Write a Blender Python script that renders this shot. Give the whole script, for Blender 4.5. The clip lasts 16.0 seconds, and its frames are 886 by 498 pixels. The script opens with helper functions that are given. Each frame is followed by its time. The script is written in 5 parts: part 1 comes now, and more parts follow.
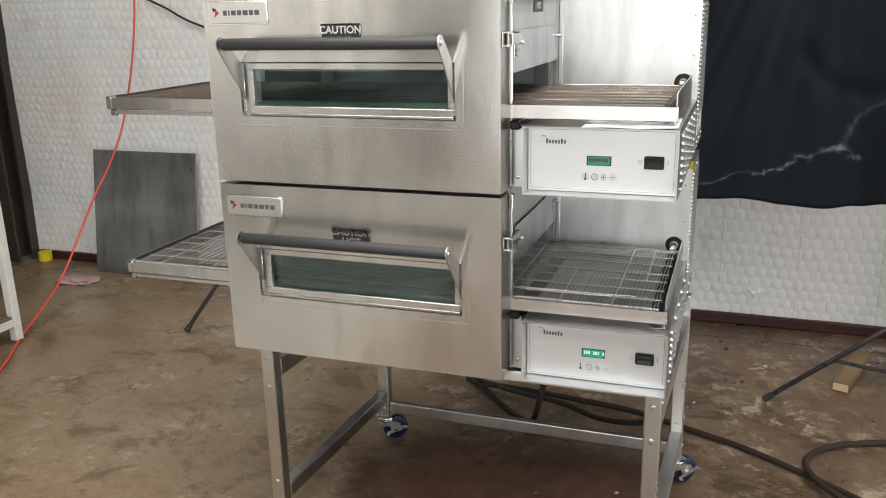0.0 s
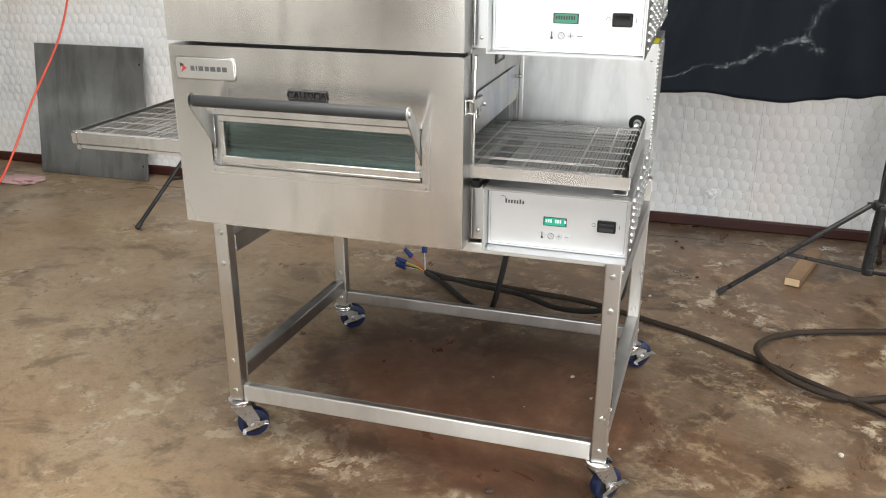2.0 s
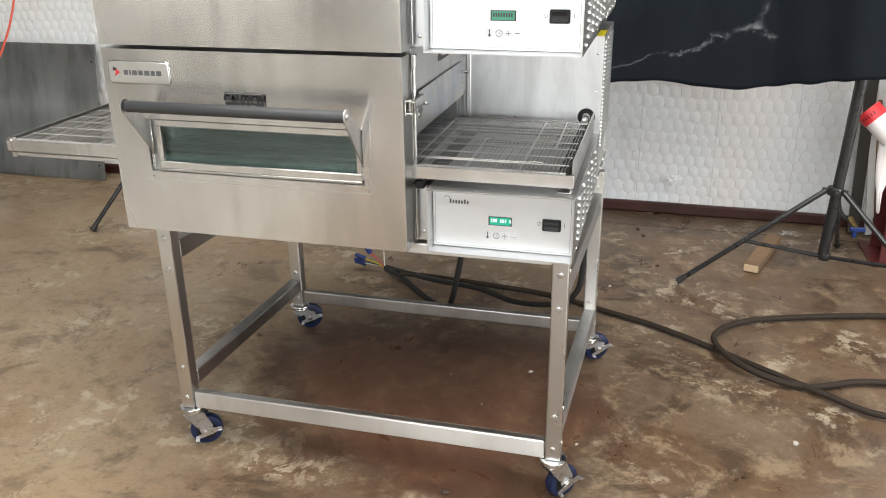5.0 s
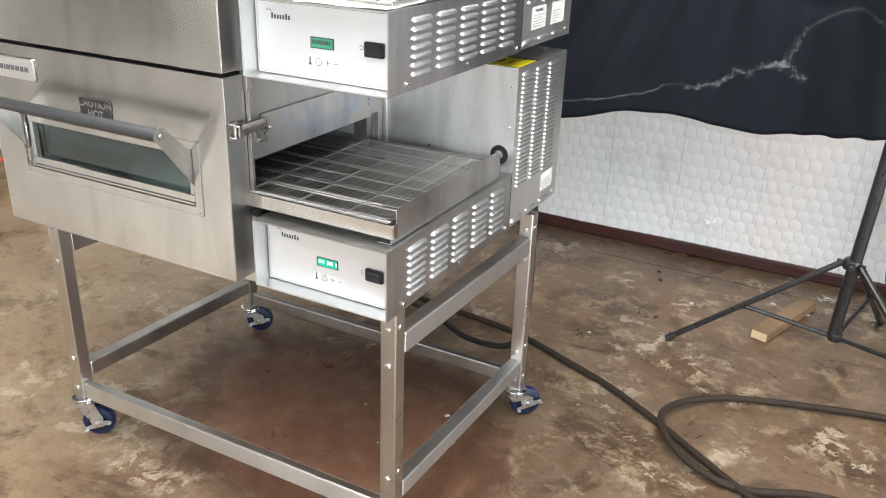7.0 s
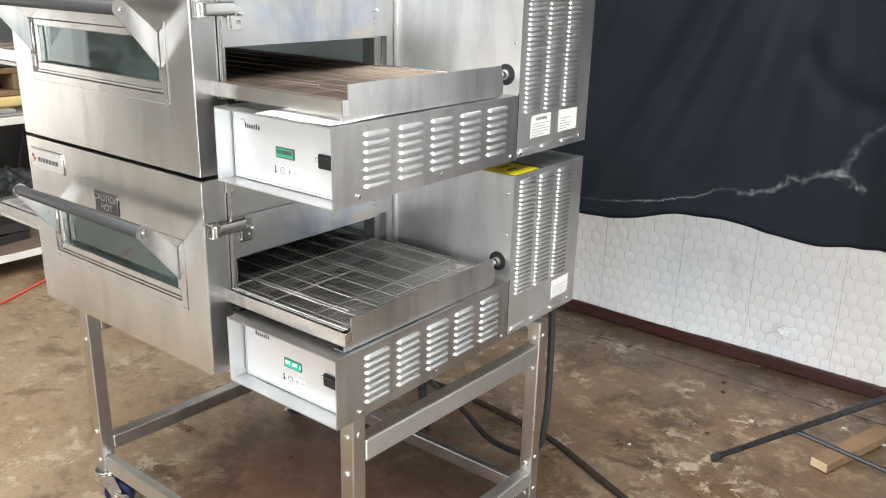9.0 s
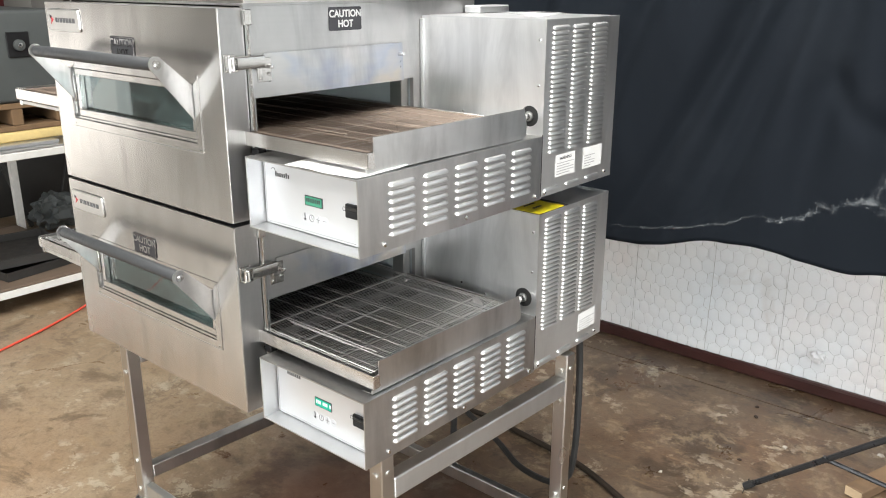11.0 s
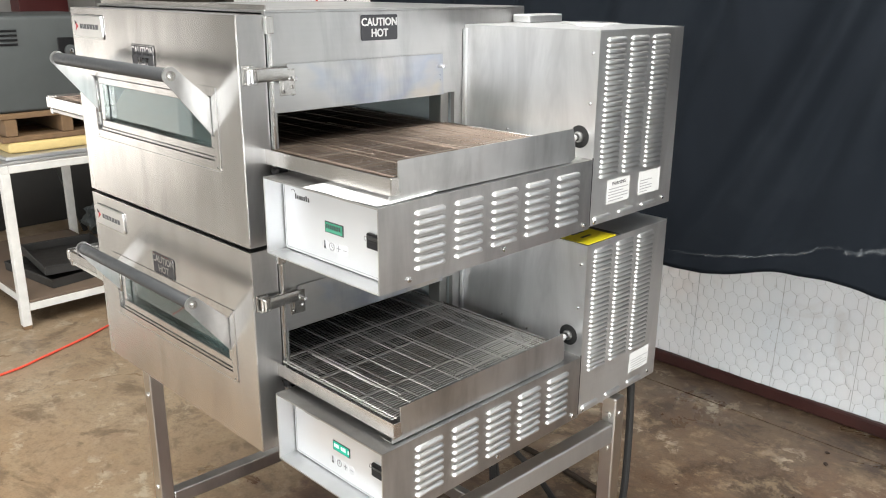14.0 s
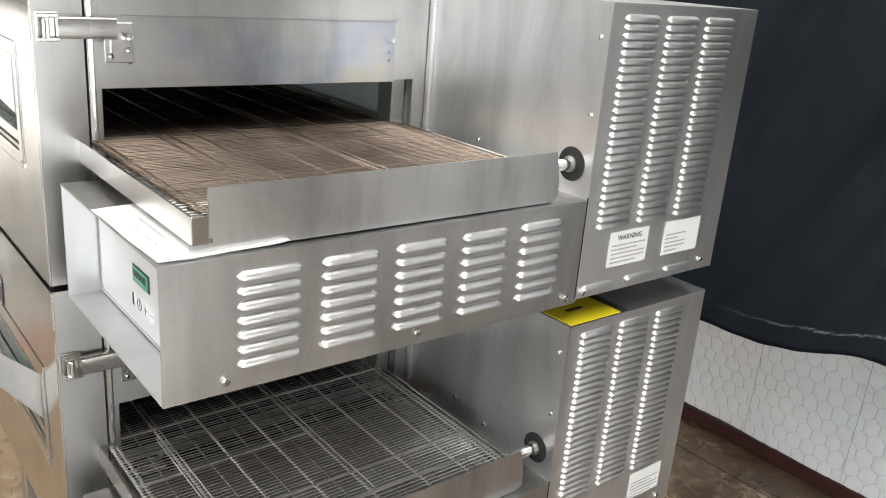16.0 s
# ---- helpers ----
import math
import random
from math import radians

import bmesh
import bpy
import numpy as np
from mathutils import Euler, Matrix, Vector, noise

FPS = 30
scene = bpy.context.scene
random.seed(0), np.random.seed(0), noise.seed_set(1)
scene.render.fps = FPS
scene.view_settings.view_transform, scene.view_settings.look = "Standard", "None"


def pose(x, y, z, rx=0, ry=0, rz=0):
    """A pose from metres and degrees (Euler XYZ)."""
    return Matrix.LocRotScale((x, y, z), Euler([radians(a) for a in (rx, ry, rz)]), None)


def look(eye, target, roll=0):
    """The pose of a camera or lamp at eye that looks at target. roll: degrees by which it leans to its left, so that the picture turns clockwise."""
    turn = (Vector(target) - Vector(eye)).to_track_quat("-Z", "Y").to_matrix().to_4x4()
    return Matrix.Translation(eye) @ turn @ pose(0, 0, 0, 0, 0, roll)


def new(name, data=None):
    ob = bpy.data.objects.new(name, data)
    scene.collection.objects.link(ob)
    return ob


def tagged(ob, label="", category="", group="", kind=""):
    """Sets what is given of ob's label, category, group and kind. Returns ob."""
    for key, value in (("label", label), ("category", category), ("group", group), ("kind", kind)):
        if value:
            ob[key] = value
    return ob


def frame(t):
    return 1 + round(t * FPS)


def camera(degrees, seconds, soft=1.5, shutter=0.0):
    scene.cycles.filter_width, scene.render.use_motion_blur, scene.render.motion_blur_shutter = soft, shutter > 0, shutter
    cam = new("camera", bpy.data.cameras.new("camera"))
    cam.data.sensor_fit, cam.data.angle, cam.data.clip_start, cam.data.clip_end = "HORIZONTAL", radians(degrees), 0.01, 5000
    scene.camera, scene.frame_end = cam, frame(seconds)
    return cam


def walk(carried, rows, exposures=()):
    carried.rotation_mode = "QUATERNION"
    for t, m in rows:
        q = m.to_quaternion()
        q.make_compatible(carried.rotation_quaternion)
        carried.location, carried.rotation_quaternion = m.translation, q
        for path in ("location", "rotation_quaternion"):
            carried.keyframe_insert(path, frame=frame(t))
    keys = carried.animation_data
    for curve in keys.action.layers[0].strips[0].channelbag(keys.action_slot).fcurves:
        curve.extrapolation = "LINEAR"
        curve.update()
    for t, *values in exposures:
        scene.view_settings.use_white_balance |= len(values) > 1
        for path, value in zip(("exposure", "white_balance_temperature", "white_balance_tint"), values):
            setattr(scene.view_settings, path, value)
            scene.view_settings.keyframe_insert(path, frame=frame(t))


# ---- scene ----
cam = camera(55.8, 16.0, 1.05)
PATH = [
    (0, (0.53, -1.898, 1.635), (-0.119, -0.09, 1.078), -1.3),
    (0.5, (0.532, -1.909, 1.605), (-0.126, -0.105, 1.048), -1.4),
    (1, (0.522, -1.903, 1.552), (-0.078, -0.112, 0.895), -0.9),
    (1.5, (0.519, -1.899, 1.511), (-0.061, -0.125, 0.792), -0.8),
    (2, (0.519, -1.9, 1.473), (-0.016, -0.113, 0.753), 0.2),
    (2.5, (0.51, -1.895, 1.461), (0.017, -0.107, 0.711), 1.1),
    (3, (0.509, -1.892, 1.457), (0.011, -0.113, 0.691), 0.9),
    (3.5, (0.504, -1.887, 1.459), (0.023, -0.101, 0.698), 1.1),
    (4, (0.493, -1.896, 1.481), (0.083, -0.087, 0.731), 0.6),
    (4.2, (0.491, -1.904, 1.483), (0.126, -0.082, 0.742), 0.2),
    (6.3, (0.973, -1.585, 1.543), (0.206, 0.089, 0.764), -0.8),
    (6.5, (1.042, -1.54, 1.548), (0.263, 0.127, 0.765), 0.1),
    (7, (1.244, -1.348, 1.571), (0.396, 0.283, 0.783), 2.0),
    (7.5, (1.389, -1.28, 1.575), (0.479, 0.328, 0.81), 1.9),
    (8, (1.49, -1.263, 1.609), (0.543, 0.322, 0.84), 2.0),
    (8.5, (1.537, -1.119, 1.636), (0.528, 0.434, 0.881), 2.0),
    (9, (1.544, -1.093, 1.648), (0.376, 0.402, 1.017), 1.4),
    (9.5, (1.566, -1.093, 1.688), (0.352, 0.373, 1.073), 0.8),
    (12, (1.573, -1.082, 1.744), (0.309, 0.346, 1.14), -0.6),
    (12.5, (1.549, -1.049, 1.75), (0.267, 0.368, 1.16), -0.9),
    (13, (1.562, -1.002, 1.755), (0.254, 0.39, 1.163), -0.1),
    (13.5, (1.554, -0.95, 1.763), (0.228, 0.423, 1.165), -0.0),
    (14, (1.485, -0.909, 1.732), (0.138, 0.442, 1.134), 0.4),
    (14.5, (1.428, -0.802, 1.708), (0.061, 0.525, 1.1), 0.1),
    (15, (1.424, -0.613, 1.717), (0.036, 0.677, 1.077), 1.2),
    (15.5, (1.353, -0.454, 1.685), (-0.077, 0.793, 1.052), 2.8),
    (16, (1.201, -0.269, 1.674), (-0.263, 0.933, 1.033), 4.6),
]
walk(cam, [(t, look(eye, target, roll)) for t, eye, target, roll in PATH], [(0.0, -0.5, 6850, 10), (1.0, -0.3, 6800, 10), (1.5, -0.12, 6750, 10), (3.5, -0.03, 6700, 10), (6.5, 0.13, 6650, 10), (7.0, 0.36, 6550, 10), (8.0, 0.4, 6550, 10), (12.5, 0.29, 6600, 10), (14.5, 0.28, 6600, 10), (15.5, 0.1, 6650, 10), (16.0, -0.02, 6650, 10)])

# ---- light ----
world = bpy.data.worlds.new("world")
scene.world = world
world.use_nodes = True
sky = world.node_tree.nodes.new("ShaderNodeTexSky")
sky.sky_type, sky.sun_disc = "NISHITA", False
sky.sun_elevation, sky.sun_rotation = radians(41), radians(259)
world.node_tree.links.new(sky.outputs[0], world.node_tree.nodes["Background"].inputs[0])
world.node_tree.nodes["Background"].inputs[1].default_value = 0.12


def area_lamp(name, eye, target, w, h, watts, colour):
    """Daylight that comes in through an opening."""
    d = bpy.data.lights.new(name, "AREA")
    d.shape, d.size, d.size_y, d.energy, d.color = "RECTANGLE", w, h, watts, colour
    ob = new(name, d)
    ob.matrix_world = look(eye, target)
    return ob


sun = new("sun", bpy.data.lights.new("sun", "SUN"))
sun.data.energy, sun.data.angle, sun.data.color = 5.0, radians(0.5), (1.0, 0.95, 0.86)
sun.matrix_world = look((0, 0, 10), (7.4, 1.45, 3.45))

DAY, COOL = (0.985, 0.99, 0.965), (0.94, 0.98, 1.0)
area_lamp("daylight_front_window", (0.9, -5.6, 1.95), (0.9, 0, 1.95), 4.8, 2.5, 165, COOL)
area_lamp("daylight_office_window", (-3.95, -5.6, 1.75), (-3.95, 0, 1.75), 2.6, 1.4, 21, DAY)
area_lamp("daylight_left_door", (-6.5, -2.1, 0.66), (0, -2.1, 0.66), 2.5, 1.2, 12, DAY)
area_lamp("daylight_back_window", (2.8, 2.45, 2.05), (2.8, 0, 2.05), 1.45, 2.3, 13, COOL)
area_lamp("daylight_right_door", (4.8, -1.15, 0.75), (0, -1.15, 0.75), 4.1, 1.1, 150, COOL)
area_lamp("daylight_roof_light", (0.5, -1.2, 4.05), (0.5, -1.2, 0), 4.8, 4.2, 415, DAY)

# ---- materials ----


def material(name):
    m = bpy.data.materials.new(name)
    m.use_nodes = True
    return m, m.node_tree.nodes, m.node_tree.links, m.node_tree.nodes["Principled BSDF"]


def coords(n, l, scale, space="Object"):
    tc, mp = n.new("ShaderNodeTexCoord"), n.new("ShaderNodeMapping")
    mp.inputs["Scale"].default_value = scale
    l.new(tc.outputs[space], mp.inputs["Vector"])
    return mp.outputs[0]


def noise_node(n, l, vec, scale, detail=4, rough=0.55, distort=0.0):
    t = n.new("ShaderNodeTexNoise")
    t.inputs["Scale"].default_value, t.inputs["Detail"].default_value = scale, detail
    t.inputs["Roughness"].default_value, t.inputs["Distortion"].default_value = rough, distort
    l.new(vec, t.inputs["Vector"])
    return t.outputs["Fac"]


def ramp(n, l, fac, stops):
    r = n.new("ShaderNodeValToRGB")
    while len(r.color_ramp.elements) < len(stops):
        r.color_ramp.elements.new(0.5)
    for e, (p, c) in zip(r.color_ramp.elements, stops):
        e.position, e.color = p, (*c, 1) if len(c) == 3 else c
    l.new(fac, r.inputs[0])
    return r.outputs[0]


def grey(v):
    return (v, v, v)


def mix(n, l, fac, a, b, mode="MIX"):
    m = n.new("ShaderNodeMix")
    m.data_type, m.blend_type = "RGBA", mode
    for sock, v in ((m.inputs[0], fac), (m.inputs[6], a), (m.inputs[7], b)):
        if isinstance(v, (int, float)):
            sock.default_value = v
        elif isinstance(v, tuple):
            sock.default_value = (*v, 1)
        else:
            l.new(v, sock)
    return m.outputs[2]


def bump(n, l, b, height, strength, dist):
    k = n.new("ShaderNodeBump")
    k.inputs["Strength"].default_value, k.inputs["Distance"].default_value = strength, dist
    l.new(height, k.inputs["Height"])
    l.new(k.outputs[0], b.inputs["Normal"])


def steel(name, grain, colour=(0.64, 0.625, 0.605), low=0.25, high=0.33, marks=0.07, spread=0.0, across=(0.03, 0.03, 1.0), heat=None):
    """Brushed stainless sheet; grain: scale of the brush lines, long along its small component."""
    m, n, l, b = material(name)
    fine = noise_node(n, l, coords(n, l, grain), 1.0, 2, 0.5)
    big = noise_node(n, l, coords(n, l, (3.1, 3.1, 3.1)), 1.0, 4, 0.6, 0.4)
    smear = noise_node(n, l, coords(n, l, (3.0, 3.0, 3.6)), 1.0, 1, 0.4, 0.0)
    tone = mix(n, l, 0.5, ramp(n, l, fine, [(0.25, grey(0.95)), (0.75, grey(1.0))]), ramp(n, l, big, [(0.3, grey(1 - marks)), (0.7, grey(1.0))]))
    wipe = noise_node(n, l, coords(n, l, (9.0, 9.0, 2.2)), 1.0, 5, 0.62, 0.5)
    tone = mix(n, l, 1.0, tone, ramp(n, l, wipe, [(0.36, grey(1 - 0.6 * marks)), (0.56, grey(1.0))]), "MULTIPLY")
    if heat:
        blush = noise_node(n, l, coords(n, l, (4.5, 4.5, 6.0)), 1.0, 3, 0.5, 0.4)
        tone = mix(n, l, 1.0, tone, ramp(n, l, blush, [(0.42, grey(1.0)), (0.55, heat), (0.66, (1.0, 0.95, 0.86))]), "MULTIPLY")
    l.new(mix(n, l, 1.0, colour, tone, "MULTIPLY"), b.inputs["Base Color"])
    b.inputs["Metallic"].default_value = 1.0
    r = n.new("ShaderNodeMapRange")
    r.inputs["From Min"].default_value, r.inputs["From Max"].default_value = 0.2, 0.8
    r.inputs["To Min"].default_value, r.inputs["To Max"].default_value = low, high
    l.new(smear, r.inputs["Value"])
    l.new(r.outputs[0], b.inputs["Roughness"])
    if spread:
        t = n.new("ShaderNodeCombineXYZ")
        for k in range(3):
            t.inputs[k].default_value = across[k]
        l.new(t.outputs[0], b.inputs["Tangent"])
        b.inputs["Anisotropic"].default_value = spread
    return m


def plain(name, colour, rough, metal=0.0, vary=0.12, scale=25.0, bumps=0.0, spec=None):
    m, n, l, b = material(name)
    f = noise_node(n, l, coords(n, l, (1, 1, 1)), scale, 5, 0.6)
    g = noise_node(n, l, coords(n, l, (1, 1, 1)), scale * 0.13, 3, 0.5)
    both = mix(n, l, 0.5, ramp(n, l, f, [(0.3, grey(1 - vary)), (0.7, grey(1.0))]), ramp(n, l, g, [(0.3, grey(1 - vary)), (0.7, grey(1.0))]))
    l.new(mix(n, l, 1.0, colour, both, "MULTIPLY"), b.inputs["Base Color"])
    b.inputs["Metallic"].default_value = metal
    l.new(ramp(n, l, f, [(0.3, grey(rough * 0.85)), (0.75, grey(min(1, rough * 1.15)))]), b.inputs["Roughness"])
    if bumps:
        bump(n, l, b, f, 0.35, bumps)
    if spec is not None:
        b.inputs["Specular IOR Level"].default_value = spec
    return m


# Door steel lighter and warmer, body steel darker: reflected light in the base colours.
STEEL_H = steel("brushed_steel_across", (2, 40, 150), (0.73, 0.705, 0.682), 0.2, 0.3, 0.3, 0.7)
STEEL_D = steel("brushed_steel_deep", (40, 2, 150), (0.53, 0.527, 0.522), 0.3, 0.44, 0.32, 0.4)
SATIN = steel("matt_steel_plate", (40, 2, 150), (0.68, 0.68, 0.675), 0.28, 0.44, 0.45, 0.3)
# One tube steel in three tones; light and shade are in the base colours.
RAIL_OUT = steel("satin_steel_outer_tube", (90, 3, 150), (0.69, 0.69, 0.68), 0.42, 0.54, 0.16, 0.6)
RAIL_SHADED = steel("satin_steel_side_tube", (90, 3, 150), (0.53, 0.515, 0.495), 0.27, 0.4, 0.3, 0.4)
RAIL_LIT = steel("satin_steel_tube", (3, 90, 150), (0.8, 0.79, 0.77), 0.36, 0.46, 0.16, 0.85)
STEEL_V = steel("brushed_steel_upright", (120, 120, 3), (0.62, 0.61, 0.59), 0.25, 0.36)
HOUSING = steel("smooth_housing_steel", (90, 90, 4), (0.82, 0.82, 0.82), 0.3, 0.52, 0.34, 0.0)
GALV = steel("galvanised_sheet", (14, 14, 14), (0.72, 0.725, 0.73), 0.34, 0.48, 0.1)
BADGE_FACE = steel("satin_badge_plate", (60, 60, 60), (0.82, 0.81, 0.79), 0.3, 0.36, 0.08)
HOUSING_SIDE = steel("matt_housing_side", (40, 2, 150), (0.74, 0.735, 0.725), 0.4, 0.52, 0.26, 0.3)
# Box side is the housing steel with shade put into a darker base colour.
BOX_SHADED = steel("control_box_steel", (40, 2, 150), (0.61, 0.605, 0.6), 0.3, 0.46, 0.45, 0.4)
FLAP = steel("flap_steel", (40, 2, 150), (0.54, 0.535, 0.53), 0.26, 0.4, 0.4, 0.3, heat=(0.8, 0.86, 1.0))
LATCH = plain("worn_zinc_latch", (0.6, 0.59, 0.57), 0.24, 1.0, 0.3, 50)
FOIL = plain("foil_print", (0.5, 0.5, 0.5), 0.12, 1.0, 0.2, 60)
BUTTON = plain("white_button", (0.6, 0.61, 0.63), 0.4, 0, 0.04, 40)
TAPE_PRINT = plain("dark_red_print", (0.16, 0.015, 0.015), 0.5, 0, 0.2, 60)
STAND_BLACK = plain("worn_black_enamel", (0.02, 0.02, 0.021), 0.3, 0, 0.5, 35)
CHROME = plain("bright_zinc", (0.72, 0.72, 0.72), 0.2, 1.0, 0.15, 60)
TYRE = plain("blue_tyre", (0.004, 0.013, 0.062), 0.45, 0, 0.35, 45)
ZINC = plain("dull_zinc", (0.62, 0.62, 0.62), 0.3, 1.0, 0.3, 70)
LOUVRE = plain("pressed_steel", (0.72, 0.72, 0.715), 0.4, 1.0, 0.1, 60)
DULL = plain("dull_inner_steel", (0.36, 0.36, 0.35), 0.45, 1.0, 0.35, 18)
WIRE = plain("belt_wire", (0.74, 0.735, 0.715), 0.34, 1.0, 0.4, 22)
WIRE_BRIGHT = plain("belt_link_wire", (0.8, 0.79, 0.77), 0.42, 1.0, 0.3, 25)
WIRE_USED = plain("belt_wire_browned", (0.27, 0.21, 0.17), 0.38, 1.0, 0.5, 14)
WIRE_USED_LINK = plain("belt_link_browned", (0.4, 0.335, 0.28), 0.34, 1.0, 0.45, 14)
BLACK = plain("black_plastic", (0.013, 0.013, 0.014), 0.4, 0, 0.2, 80, 0, 0.3)
GRIP = plain("dark_grip_rubber", (0.035, 0.037, 0.04), 0.5, 0, 0.2, 120)
RUBBER = plain("black_rubber", (0.022, 0.022, 0.022), 0.6, 0, 0.3, 60)
PANEL = plain("white_overlay", (0.72, 0.735, 0.755), 0.38, 0.65, 0.03, 40)
INK = plain("dark_print", (0.03, 0.03, 0.035), 0.5, 0, 0.1, 60)
BADGE_INK = plain("grey_print", (0.09, 0.09, 0.095), 0.5, 0, 0.1, 60)
LABEL_INK = plain("pale_grey_print", (0.34, 0.34, 0.34), 0.6, 0, 0.2, 60)
FAINT_INK = plain("faint_print", (0.6, 0.6, 0.6), 0.6, 0, 0.2, 60)
WHITE_INK = plain("white_print", (0.55, 0.55, 0.545), 0.5, 0, 0.05, 60)
RED_INK = plain("red_print", (0.5, 0.03, 0.04), 0.4, 0, 0.05, 60)
PAPER = plain("white_paper", (0.7, 0.7, 0.69), 0.6, 0, 0.08, 50, 0.002)
YELLOW = plain("yellow_sticker", (0.78, 0.66, 0.02), 0.35, 0, 0.08, 40)
BLUE = plain("blue_polyurethane", (0.009, 0.032, 0.17), 0.4, 0, 0.3, 45)
DARK_GAP = plain("dark_gap", (0.008, 0.008, 0.008), 0.8)
# Tunnel back is pale and bluish: reflected sky light put into its colour.
INNER = plain("pale_tunnel_back", (0.66, 0.72, 0.74), 0.35, 0.2, 0.2, 8)
# Near-black so the gaps of the belt look shaded; shade is in the colour.
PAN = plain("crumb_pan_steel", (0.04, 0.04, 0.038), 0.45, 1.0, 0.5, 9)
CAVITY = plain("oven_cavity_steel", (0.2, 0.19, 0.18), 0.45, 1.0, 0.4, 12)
END_WOOD = plain("sawn_pine_end", (0.58, 0.43, 0.27), 0.8, 0, 0.2, 60)
BLOCK_WOOD = plain("weathered_pine", (0.25, 0.155, 0.085), 0.75, 0, 0.5, 24, 0.002)
WOOD = plain("pale_pine", (0.3, 0.2, 0.115), 0.7, 0, 0.35, 30, 0.002)
OLD_WOOD = plain("old_pallet_wood", (0.2, 0.12, 0.06), 0.75, 0, 0.5, 22, 0.003)
WHITE_PAINT = plain("chipped_white_paint", (0.72, 0.71, 0.68), 0.5, 0, 0.25, 20)
GREY_PAINT = plain("grey_hammer_paint", (0.072, 0.08, 0.08), 0.5, 0, 0.2, 14)
BROWN_STEEL = plain("brown_painted_steel", (0.05, 0.042, 0.032), 0.6, 0, 0.45, 9, 0.002)
ORANGE_WOOD = plain("orange_pine_plank", (0.42, 0.22, 0.07), 0.6, 0, 0.3, 14)
RED_STEEL = plain("oxide_red_paint", (0.105, 0.02, 0.02), 0.4, 0, 0.3, 10)
RED_BASE = plain("oxide_red_rail", (0.062, 0.0155, 0.012), 0.5, 0, 0.6, 9, 0.002)
FOAM = plain("yellow_foam", (0.62, 0.47, 0.2), 0.9, 0, 0.2, 40, 0.003)
PINK = plain("pink_rag", (0.55, 0.36, 0.36), 0.85, 0, 0.25, 40, 0.002)
ORANGE_CORD = plain("orange_red_cord", (0.72, 0.085, 0.045), 0.45, 0, 0.15, 60)
HOSE = plain("dusty_rubber_hose", (0.036, 0.026, 0.019), 0.7, 0, 0.4, 40, 0, 0.2)
BRASS = plain("brass", (0.5, 0.36, 0.14), 0.35, 1.0, 0.2, 60)
CUP_YELLOW = plain("yellow_tape", (0.7, 0.58, 0.03), 0.4, 0, 0.1, 50)
TAPE_RED = plain("red_barrier_tape", (0.75, 0.04, 0.05), 0.4, 0, 0.1, 40)
TAPE_WHITE = plain("white_barrier_film", (0.78, 0.74, 0.74), 0.45, 0, 0.12, 25)
TRAY = plain("black_baking_tray", (0.03, 0.028, 0.026), 0.5, 0, 0.4, 20)
BOARD = plain("brown_shelf_board", (0.17, 0.12, 0.085), 0.7, 0, 0.4, 16)
SHEET_STEEL = steel("bare_steel_sheet", (3, 20, 60), (0.31, 0.318, 0.325), 0.3, 0.52, 0.5)
CEILING = plain("roof_sheet", (0.28, 0.28, 0.275), 0.6, 0.0, 0.3, 3)
PLASTER = plain("grey_plaster", (0.42, 0.41, 0.39), 0.85, 0, 0.3, 4, 0.004)

# white faced insulation blanket
INSULATION, n, l, b = material("white_insulation")
c = coords(n, l, (1, 1, 1))
dirt = noise_node(n, l, c, 3.5, 6, 0.65, 0.8)
spot = noise_node(n, l, c, 26, 4, 0.7)
col = mix(n, l, ramp(n, l, dirt, [(0.6, grey(0)), (0.82, grey(0.6))]), (0.87, 0.88, 0.89), (0.66, 0.61, 0.57))
tint = noise_node(n, l, c, 1.6, 3, 0.5, 0.3)
col = mix(n, l, 1.0, col, ramp(n, l, tint, [(0.3, (0.93, 0.97, 1.0)), (0.5, (1.0, 1.0, 1.0)), (0.72, (1.0, 0.93, 0.9))]), "MULTIPLY")
col = mix(n, l, ramp(n, l, spot, [(0.66, grey(0)), (0.78, grey(0.5))]), col, (0.42, 0.38, 0.34))
l.new(col, b.inputs["Base Color"])
b.inputs["Roughness"].default_value = 0.55
bump(n, l, b, spot, 0.4, 0.006)

NET = plain("galvanised_net_wire", (0.56, 0.55, 0.54), 0.6, 0.1, 0.6, 9)

# stained workshop concrete
CONCRETE, n, l, b = material("stained_concrete")
c = coords(n, l, (1, 1, 1))
wide = noise_node(n, l, c, 0.9, 5, 0.6, 0.5)
cloud = noise_node(n, l, c, 2.6, 8, 0.66, 0.7)
mottle = noise_node(n, l, c, 7.0, 10, 0.74, 0.3)
flake = noise_node(n, l, c, 11, 9, 0.74, 0.3)
zone = noise_node(n, l, c, 2.1, 5, 0.62, 0.4)
grit = noise_node(n, l, c, 90, 4, 0.7)
blot = noise_node(n, l, coords(n, l, (1.0, 1.25, 1)), 3.4, 9, 0.7, 0.5)
rust = noise_node(n, l, c, 1.7, 7, 0.68, 0.8)
scuff = noise_node(n, l, coords(n, l, (1.0, 3.2, 1)), 6.0, 7, 0.7, 0.3)
sep = n.new("ShaderNodeSeparateXYZ")
l.new(c, sep.inputs[0])
shift = n.new("ShaderNodeMath")
shift.operation = "MULTIPLY_ADD"
shift.inputs[1].default_value, shift.inputs[2].default_value = 1.3, -0.65
l.new(wide, shift.inputs[0])
span = n.new("ShaderNodeMath")
span.operation = "ADD"
l.new(sep.outputs[0], span.inputs[0]), l.new(shift.outputs[0], span.inputs[1])
